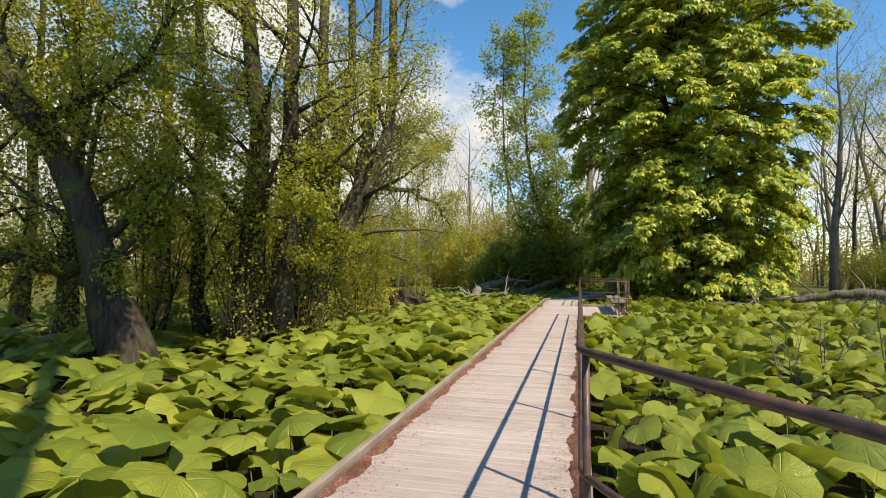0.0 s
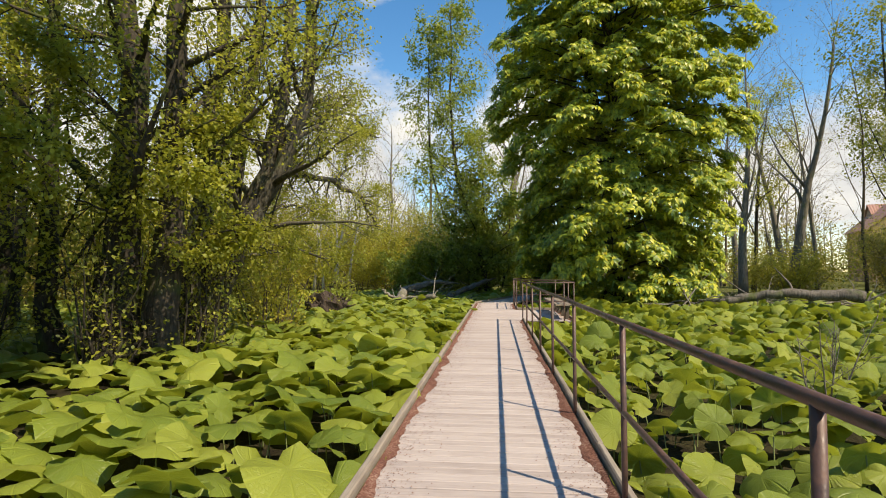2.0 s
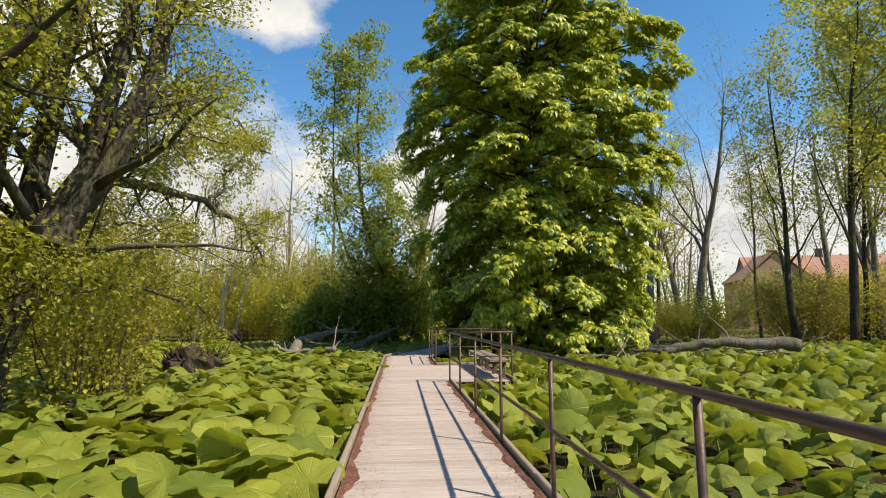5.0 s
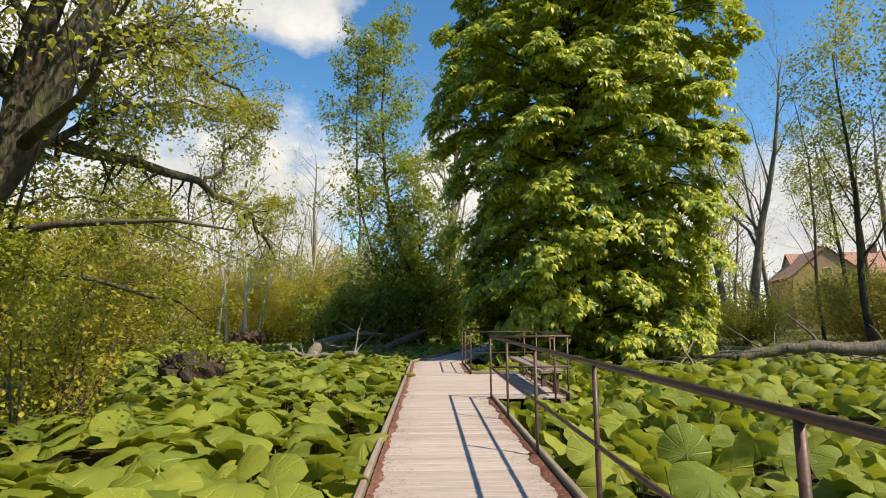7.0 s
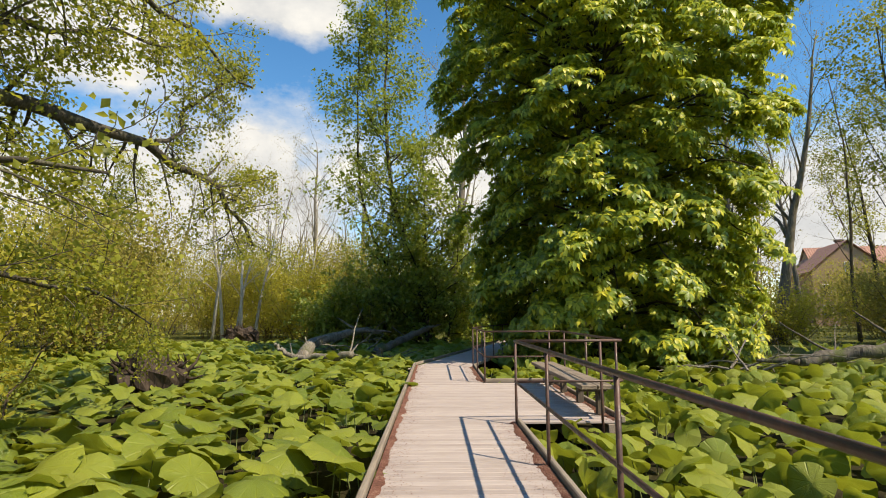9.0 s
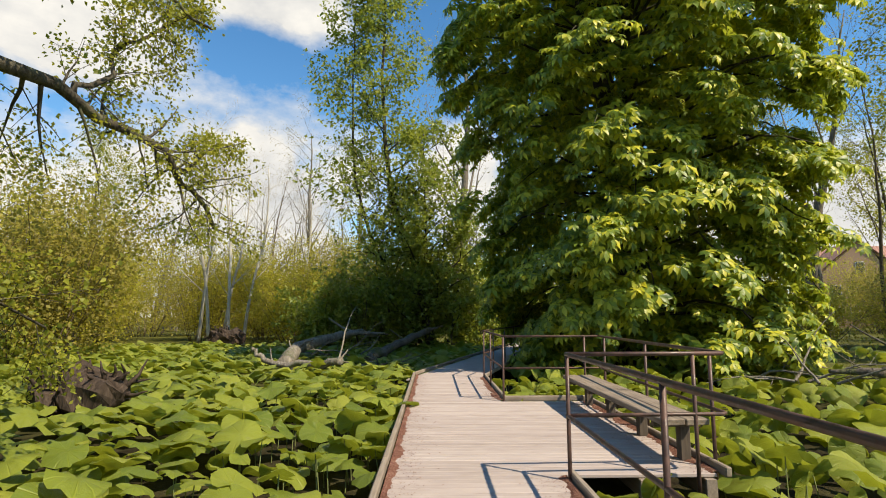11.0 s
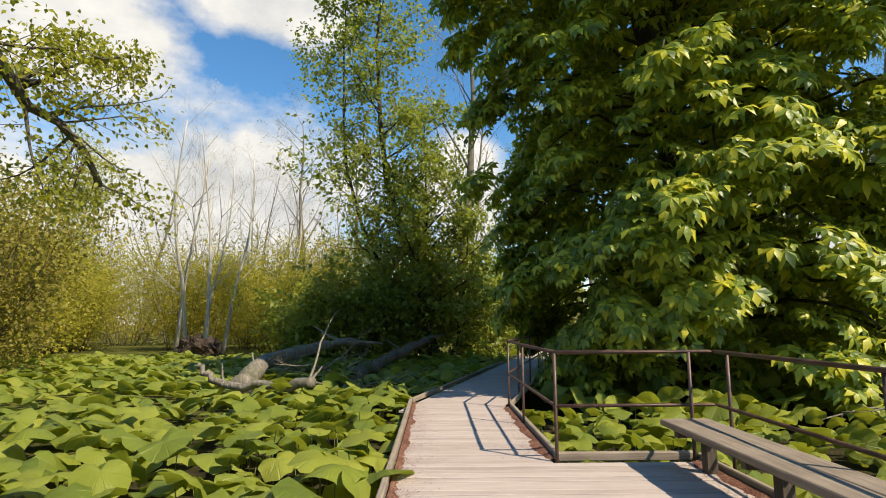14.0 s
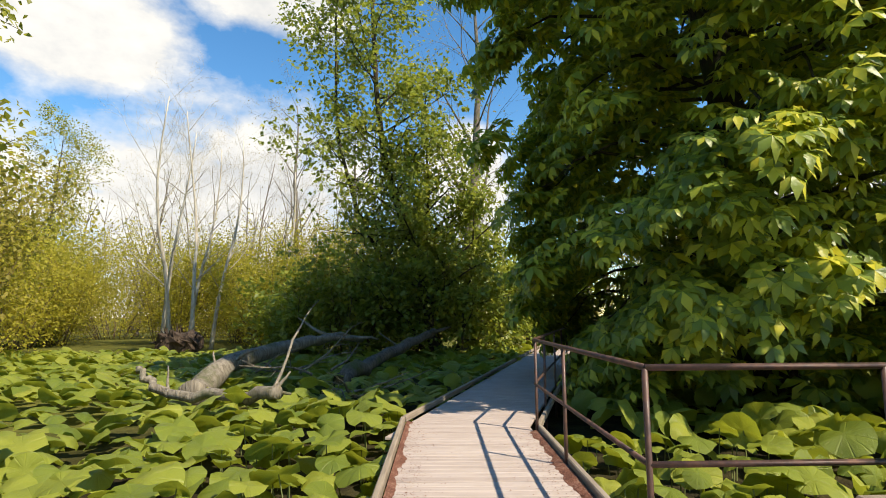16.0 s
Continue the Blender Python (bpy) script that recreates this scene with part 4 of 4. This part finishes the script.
# Alder out of view behind the start, added to shade the field's left.
tree("alder_tree", "unseen tall alder, crown over the boardwalk, added to shade the field", [([(3.6, -3.6, LOW), (2.9, -2.8, 5.0), (0.6, -0.2, 10.0), (-2.2, 3.0, 13.6)], 0.3, 0.08)],
     {3: (13, 0.22, 0.62, 0.01, 0.80), 2: (7, 0.5, 0.6, 0.0, 0.15), 1: (5, 0.5, 0.6, 0.0, 0.15)}, 3, BARK, ALDER, 40, 0.13, 90, 0.2, "alder clump")
# Second unseen alder, added so its crown shades the leaning trunk.
tree("alder_tree", "unseen tall alder added to shade the field edge beside the boardwalk", [([(-7.4, 0.6, LOW), (-6.6, 1.8, 4.0), (-4.2, 3.4, 7.4), (-2.9, 4.6, 9.0), (-2.4, 5.6, 11.5)], 0.32, 0.08)],
     {3: (16, 0.13, 0.62, 0.02, 0.45), 2: (8, 0.55, 0.6, 0.0, 0.1), 1: (5, 0.5, 0.6, 0.0, 0.1)}, 3, BARK, ALDER, 40, 0.14, 92, 0.22, "alder clump")
for q, (x, y, s) in enumerate(((-9.6, 10.2, 72), (-9.0, 13.6, 76))):
    shrub("alder_sucker_thicket", "thicket of thin alder suckers with small yellow-green leaves", (x, y, LOW), 1.4, 3.8, ALDER, 10, 10, 0.09, s, BARK, "alder suckers", 0.14)

shrub("hazel_shrub", "low shrub with bright yellow-green young leaves beside the alders", (-6.6, 15.3, LOW), 1.3, 2.2, SPRING, 12, 9, 0.085, 91, BARK_TWIG, "", 0.16)
shrub("hazel_shrub", "low shrub with bright yellow-green young leaves beside the alders", (-7.6, 17.4, LOW), 1.4, 2.1, SPRING, 12, 9, 0.085, 92, BARK_TWIG, "", 0.16)
for q, (x, y) in enumerate(((-7.0, 10.0), (-6.3, 11.4), (-7.9, 11.6), (-6.9, 12.9))):
    shrub("alder_sucker_thicket", "thicket of thin alder suckers with few small leaves", (x, y, LOW), 0.9, 2.7, ALDER, 13, 3, 0.08, 94 + q, BARK, "alder suckers", 0.14)

# ---- thickets and far woods ----
THICKETS = ((-15, 31, 3.6, 6.0, OLIVE), (-18.5, 36, 4.5, 7.5, SPRING), (-14, 22, 3.0, 4.6, SPRING), (-24, 42, 5.5, 8.5, SPRING), (-26, 50, 4.5, 6.5, SPRING), (-11, 55, 4.5, 7.5, SPRING),
            (-30, 34, 5.0, 7.5, OLIVE), (-21, 25, 4, 5.5, OLIVE), (-28, 16, 5, 5.5, SPRING), (-29, 56, 5, 6.5, SPRING), (-6, 58, 4.5, 7.5, SPRING),
            (14, 48, 4, 3.5, OLIVE), (21, 44, 4, 3.0, SPRING), (27, 40, 4, 4.5, OLIVE), (31, 34, 4, 4.5, OLIVE), (34, 46, 5, 4.5, SPRING), (26, 30, 3.5, 3.2, OLIVE), (41, 38, 5, 5.5, OLIVE), (33, 50, 4.5, 5.0, OLIVE), (38, 50, 4.5, 5.2, SPRING), (43, 49, 4.5, 5.5, OLIVE), (36.5, 46, 4, 4.6, SPRING), (41, 45, 4, 4.8, OLIVE), (47, 47, 5, 5.6, OLIVE),
            (-14.5, 55, 4, 6.5, SPRING), (-26, 53, 4, 6.5, SPRING), (-10.5, 49.5, 3.4, 4.6, SPRING), (-8, 52, 4, 6.2, OLIVE), (-21.5, 43, 3.4, 6.5, SPRING), (-3.5, 52, 4, 5.6, SPRING), (-19, 54, 4, 7.0, SPRING), (-28, 63, 6, 6.5, SPRING), (-22, 65, 6, 6.0, OLIVE), (-35, 64, 6, 7.0, SPRING), (-17, 66, 6, 6.0, SPRING), (-11, 68, 6, 6.0, OLIVE), (44, 66, 5, 6.5, OLIVE), (50, 72, 6, 7.5, SPRING), (55, 77, 6, 7.5, OLIVE))
for q, (x, y, r, h, m) in enumerate(THICKETS):
    shrub("thicket_shrub", "yellow-green spring thicket of thin stems at the meadow edge", (x, y, LOW), r, h, m, 22, 20 if x < 0 else 17, 0.15, 100 + q, None, "meadow thickets", 0.4)


def bare_tree(seed, height, r0, bark, leaf=None, per_tip=0, size=0.1):
    rng = np.random.default_rng(seed)
    root = thing("bare_tree", "tall nearly bare spring tree with fine branching crown", "tree", "far bare trees")
    wood, tips = Soup(), []
    line = bend_path(rng, (0, 0, -0.2), (rng.normal() * 0.06, 0, 1), height, 12, 0.04, 0.02)
    branch_out(rng, wood, line, r0, 0.03, 3, tips, {3: (14, 0.38, 0.42, 0.05, 0.26), 2: (6, 0.5, 0.5, 0.05, 0.2), 1: (4, 0.55, 0.5, 0.03, 0.2)}, 6)
    part("trunk", wood.mesh("trunk", bark), root)
    if leaf is not None:
        crown = Soup()
        leafy(rng, crown, tips, per_tip, 0.3, size)
        part("crown", crown.mesh("crown", leaf), root)
    return root


PLACES = ((17.4, 43.5, 0), (21.5, 45, 1), (13.5, 46, 2), (24.5, 47, 2), (26.9, 45, 3), (31.0, 46, 3), (22, 52, 4), (36, 44, 0), (29, 60, 1), (12, 60, 2), (38, 56, 4), (19, 58, 3), (9, 66, 4),
          (27.5, 37, 4), (31, 40, 4), (35, 37, 4), (22, 31, 4), (25.5, 29.5, 4), (28.5, 31.5, 4), (22.5, 35.5, 4), (24, 60, 0), (17, 66, 1), (33, 66, 2), (42, 50, 1), (46, 60, 0), (26, 68, 3), (14, 72, 0),
          (-15.7, 47.6, 5), (-15.1, 48.4, 5), (-14.2, 47.0, 5), (-13.7, 48.2, 5), (-17.4, 50, 5), (-11.2, 51, 5), (-11, 56, 0), (-14, 70, 2), (-18, 66, 3), (-32, 60, 4), (-8, 62, 1), (-38, 50, 4), (-6, 75, 3), (-2, 70, 2), (3, 72, 1), (-44, 70, 0), (-35, 78, 1), (0.4, 47, 0))
kinds = [bare_tree(200, 19, 0.40, BARK_PALE, OLIVE, 3, 0.11), bare_tree(201, 21, 0.44, BARK_PALE, OLIVE, 3, 0.11), bare_tree(202, 15, 0.2, BARK_PALE), bare_tree(203, 18, 0.16, BARK_TWIG), bare_tree(204, 17, 0.24, BARK, ALDER, 20, 0.17), bare_tree(205, 14, 0.15, BIRCH)]


def grown(ob, m, size):
    twin = copy_thing(ob, m)
    twin.scale = (size, size, size)


used = set()
rng = np.random.default_rng(12)
for x, y, q in PLACES:
    m = pose(x, y, LOW, 0, 0, rng.uniform(0, 360))
    if q in used:
        grown(kinds[q], m, rng.uniform(1.0, 1.3) if x > 0 else rng.uniform(0.8, 1.0))
    else:
        kinds[q].matrix_basis = m
        used.add(q)


def far_woods():
    """The hazy belt of woods round the meadow."""
    rng = np.random.default_rng(14)
    wood, leaf = Soup(), Soup()
    tv, tf = leaf_template(1.0, 0.8)
    for i in range(520):
        a = radians(rng.uniform(-100, 100)) if i % 5 else radians(rng.uniform(100, 260))
        d = rng.uniform(62, 105)
        x, y, h = math.sin(a) * d, 10 + math.cos(a) * d, rng.uniform(9, 16)
        if radians(33) < a < radians(46) and d < 112:
            continue
        line = bend_path(rng, (x, y, LOW - 0.2), (rng.normal() * 0.08, rng.normal() * 0.08, 1), h, 5, 0.05, 0.02)
        tube_into(wood, line, np.linspace(0.16, 0.03, 6), 4, False)
        for q in range(9):
            s = line[rng.integers(1, 6)]
            w = bend_path(rng, s, rng.normal(size=3) * 0.6 + np.array([0, 0, 0.9]), h * 0.3, 3, 0.1, 0.02)
            tube_into(wood, w, np.linspace(0.05, 0.012, 4), 3, False)
        n = 620
        p = np.array([x, y, LOW]) + rng.normal(size=(n, 3)) * np.array([2.6, 2.6, 0]) + np.column_stack([np.zeros((n, 2)), rng.beta(1.2, 2.2, n) * h * 0.95])
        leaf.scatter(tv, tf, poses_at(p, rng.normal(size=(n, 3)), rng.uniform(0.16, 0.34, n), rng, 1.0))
    woods = thing("far_woods", "distant belt of bare and budding spring woods", "woods", kind="stuff")
    tagged(part("wood_mass", wood.mesh("wood_mass", BARK_PALE), woods), kind="stuff")
    tagged(part("foliage", leaf.mesh("foliage", OLIVE), woods), kind="stuff")


far_woods()

# ---- fallen wood ----
def log(name, label, pts, r0, r1, bark, stubs, seed, splinter=0.0):
    rng = np.random.default_rng(seed)
    base = np.array(pts[0], float)
    root = thing(name, label, "fallen log", at=base)
    s = Soup()
    line = smooth_line(np.array(pts, float) - base, 18, rng, 0.03)
    tube_into(s, line, np.linspace(r0, r1, 18) * (1 + 0.06 * rng.normal(size=18)), 14, True, 0.05, rng)
    part("trunk", s.mesh("trunk", bark), root)
    for t, way, ln, r in stubs:
        b = Soup()
        st = line[int(t * 17)]
        tube_into(b, bend_path(rng, st, way, ln, 7, 0.10, 0.0), np.linspace(r, r * 0.35, 8), 8, True, 0.05, rng)
        part("branch_stub", b.mesh("branch_stub", bark), root)
    return root


log("fallen_log", "long pale weathered fallen trunk lying in the leaves", [(-5.25, 27.3, 0.06), (-5.4, 28.8, 0.30), (-5.34, 30.5, 0.45), (-4.7, 33.5, 0.66), (-4.2, 34.6, 0.74), (-3.6, 35.5, 0.60)], 0.24, 0.09, DEAD,
    ((0.6, (0.55, 0.6, 0.12), 2.6, 0.10), (0.2, (-0.3, 0.2, 0.9), 0.5, 0.04), (0.35, (0.9, 0.2, 0.5), 0.7, 0.05), (0.8, (-0.7, 0.6, 0.15), 1.6, 0.07)), 301)
log("fallen_log", "dark grey fallen trunk leaning up beside a slender tree", [(-3.26, 29.9, -0.02), (-2.8, 31.8, 0.22), (-2.1, 34.5, 0.50), (-1.35, 37.2, 0.80)], 0.20, 0.12, GREY_LOG, ((0.9, (0.5, 0.9, 0.2), 1.6, 0.10), (0.6, (-0.6, 0.5, 0.5), 1.0, 0.04)), 302)
log("fallen_branch", "forked pale dead branch with reddish broken bark", [(-6.13, 27.3, 0.52), (-5.85, 27.15, 0.30), (-5.4, 27.0, 0.12), (-4.25, 26.6, 0.16), (-3.5, 26.25, 0.24)], 0.05, 0.10, DEAD,
    ((0.95, (0.1, 1.0, 0.42), 3.2, 0.028), (0.9, (0.8, -0.1, 0.3), 0.5, 0.05), (0.97, (0.6, 0.3, 0.6), 0.4, 0.04), (0.5, (-0.4, 0.6, 0.5), 0.6, 0.03)), 303)
log("fallen_log", "thick grey fallen trunk among leaves at the meadow edge", [(7.7, 22.8, 0.26), (8.6, 22.85, 0.40), (9.6, 22.6, 0.54), (10.8, 22.5, 0.50), (12.1, 22.1, 0.44)], 0.12, 0.21, GREY_LOG,
    ((0.02, (-0.9, 0.3, 0.1), 0.9, 0.10), (0.3, (-0.5, 0.9, 0.4), 1.6, 0.04), (0.6, (0.3, 0.8, 0.9), 1.8, 0.05)), 304)


def brush_heap(at, seed, count, reach):
    rng = np.random.default_rng(seed)
    root = thing("brush_heap", "tangle of bare dead branches lying among leaves", "brush", "dead branches", at=at)
    for q in range(count):
        s = Soup()
        st = np.array([rng.normal() * reach * 0.3, rng.normal() * reach * 0.2, 0.05])
        w = np.array([rng.normal(), rng.normal() * 0.6, rng.uniform(0.05, 0.45)])
        branch_out(rng, s, bend_path(rng, st, w, reach * rng.uniform(0.6, 1.2), 7, 0.16, -0.02), 0.035, 0.008, 1, [], {1: (5, 0.4, 0.5, 0.02, 0.2)}, 6)
        part("dead_branch", s.mesh("dead_branch", DEAD), root)


brush_heap((7.0, 23.6, LOW + 0.4), 411, 12, 2.0)
brush_heap((12.6, 23.4, LOW + 0.5), 415, 12, 1.8)
brush_heap((9.6, 25.0, LOW + 0.4), 414, 9, 1.8)
brush_heap((-2.9, 28.2, LOW + 0.3), 412, 6, 1.3)
brush_heap((-4.4, 30.2, LOW + 0.5), 413, 7, 1.6)


def stump(at, size, seed, label):
    """A torn root plate: a lumpy core bristling with broken roots."""
    rng = np.random.default_rng(seed)
    root = thing("root_stump", label, "stump", "torn stumps", at=at)
    core = Soup()
    line = np.array([(-0.5, 0, 0.02), (-0.25, 0.03, 0.18), (0.05, 0, 0.24), (0.35, -0.03, 0.2), (0.55, 0, 0.05)]) * size
    tube_into(core, smooth_line(line, 10, rng, 0.02 * size), np.array([0.12, 0.22, 0.27, 0.3, 0.3, 0.29, 0.3, 0.27, 0.2, 0.1]) * size, 14, True, 0.16, rng)
    part("core", core.mesh("core", ROOT, False), root)
    for i in range(34):
        a, e = rng.uniform(0, 2 * np.pi), rng.uniform(-0.2, 1.3)
        d = np.array([math.cos(a) * math.cos(e), math.sin(a) * math.cos(e), math.sin(e)])
        s = Soup()
        st = np.array([rng.uniform(-0.4, 0.45), 0, 0.2]) * size + d * 0.18 * size
        tube_into(s, bend_path(rng, st, d, size * rng.uniform(0.15, 0.45), 4, 0.25, 0.05), np.linspace(0.035, 0.008, 5) * size, 5)
        part("root", s.mesh("root", ROOT), root)


stump((-7.05, 21.4, LOW + 0.28), 1.35, 401, "dark torn stump with broken roots among leaves")
stump((-12.3, 41.5, LOW + 0.3), 1.7, 402, "dark uprooted root plate at the meadow edge")

# ---- bare saplings right of the boardwalk ----
def sapling(at, height, seed):
    rng = np.random.default_rng(seed)
    root = thing("bare_sapling", "thin bare grey-brown sapling among butterbur", "sapling", "bare saplings", at=at)
    tips = []
    for q in range(3):
        s = Soup()
        line = bend_path(rng, (rng.normal() * 0.05, rng.normal() * 0.05, -0.05), (rng.normal() * 0.12, rng.normal() * 0.12, 1), height * rng.uniform(0.7, 1.0), 8, 0.06, 0.02)
        branch_out(rng, s, line, 0.016, 0.004, 2, tips, {2: (7, 0.3, 0.45, 0.04, 0.2), 1: (3, 0.5, 0.5, 0.02, 0.3)}, 5)
        part("stem", s.mesh("stem", BARK_PALE), root)


for q, (x, y, h) in enumerate(((2.7, 8.0, 1.5), (4.1, 8.6, 1.9), (3.6, 9.4, 1.5), (6.8, 11.5, 2.0), (8.6, 13.2, 2.3), (9.6, 12.4, 2.2), (5.9, 10.4, 2.1), (7.6, 12.2, 2.4))):
    sapling((x, y, LOW), h, 500 + q)


# ---- house behind the trees ----
def gable_block(W, L, eave, ridge, name, mat):
    """A solid with a pitched top; the ridge runs along y."""
    bm = bmesh.new()
    prof = [(-W / 2, LOW), (W / 2, LOW), (W / 2, eave), (0, ridge - 0.25), (-W / 2, eave)]
    a = [bm.verts.new((x, 0, z)) for x, z in prof]
    b = [bm.verts.new((x, L, z)) for x, z in prof]
    bm.faces.new(a)
    bm.faces.new(b[::-1])
    for i in range(5):
        bm.faces.new((a[i], b[i], b[(i + 1) % 5], a[(i + 1) % 5]))
    bmesh.ops.recalc_face_normals(bm, faces=bm.faces)
    me = bpy.data.meshes.new(name)
    bm.to_mesh(me)
    bm.free()
    me.materials.append(mat)
    return me


def roof_slope(W, L, eave, ridge, side):
    """One pantiled slope with an overhang, ridge along y."""
    s = Soup()
    rows = 22
    cols = int(L / 0.11)
    us, vs = np.linspace(-0.3, L + 0.3, cols + 1), np.linspace(0, 1, rows + 1)
    gu, gv = np.meshgrid(us, vs, indexing="ij")
    lift = 0.06 * np.sin(gu * 2 * np.pi / 0.44) + 0.05 * (1 - (gv * rows * 0.999) % 1.0)
    x = side * (W / 2 + 0.45) * (1 - gv)
    z = eave - 0.45 * (ridge - eave) / (W / 2) + (ridge - eave) * (W / 2 + 0.45) / (W / 2) * gv
    k, q = np.meshgrid(np.arange(cols), np.arange(rows), indexing="ij")
    n0 = k * (rows + 1) + q
    s.add(np.stack([x, gu, z + lift + 0.12], -1).reshape(-1, 3), np.stack([n0, n0 + rows + 1, n0 + rows + 2, n0 + 1], -1).reshape(-1, 4))
    s.add(np.stack([x, gu, z - 0.06], -1).reshape(-1, 3), np.stack([n0, n0 + 1, n0 + rows + 2, n0 + rows + 1], -1).reshape(-1, 4))
    return s.mesh("roof", TILE)


def build_house():
    root = thing("house", "red-tiled warm plastered house with chimneys behind the trees", "house", at=(66.0, 95.0, 0))
    root.rotation_euler = (0, 0, radians(-18))
    wing, main = (10.6, 14.0, 8.6, 13.3), (12.0, 30.0, 8.3, 13.6)
    part("wall", gable_block(*wing, "wall", WALL), root)
    long = Matrix.Translation((-2, 13.0, 0)) @ Matrix.Rotation(radians(-90), 4, "Z")
    part("wall", gable_block(*main, "wall", WALL), root).matrix_basis = long
    for side in (-1, 1):
        part("roof", roof_slope(*wing, side), root)
        part("roof", roof_slope(*main, side), root).matrix_basis = long
    for x, y in ((3.4, 12.6), (12.0, 13.0), (20.0, 13.0)):
        bm = bmesh.new()
        for w, z, h in ((1.0, 13.6, 2.4), (1.25, 14.85, 0.3)):
            bmesh.ops.create_cube(bm, size=1, matrix=Matrix.Translation((0, 0, z)) @ Matrix.Diagonal((w, w, h, 1)))
        me = bpy.data.meshes.new("chimney")
        bm.to_mesh(me)
        bm.free()
        me.materials.append(DARK_BRICK)
        part("chimney", me, root).location = (x, y, 0)
    pane, frame_bar = box_mesh("pane", (1.1, 0.12, 1.6), GLASS, 0.02), box_mesh("window_frame", (1.3, 0.08, 1.8), FRAME, 0.02)
    for x, y, z in [(x, -0.04, z) for x in (-3.4, -1.2, 1.2, 3.4) for z in (2.0, 5.4)] + [(0, -0.04, 9.0)] + [(x, 6.96, z) for x in (9, 13, 17, 21, 25) for z in (2.0, 5.4)]:
        win = part("window_frame", frame_bar, root)
        win.location = (x, y, z)
        part("pane", pane, win).location = (0, -0.03, 0)


build_house()
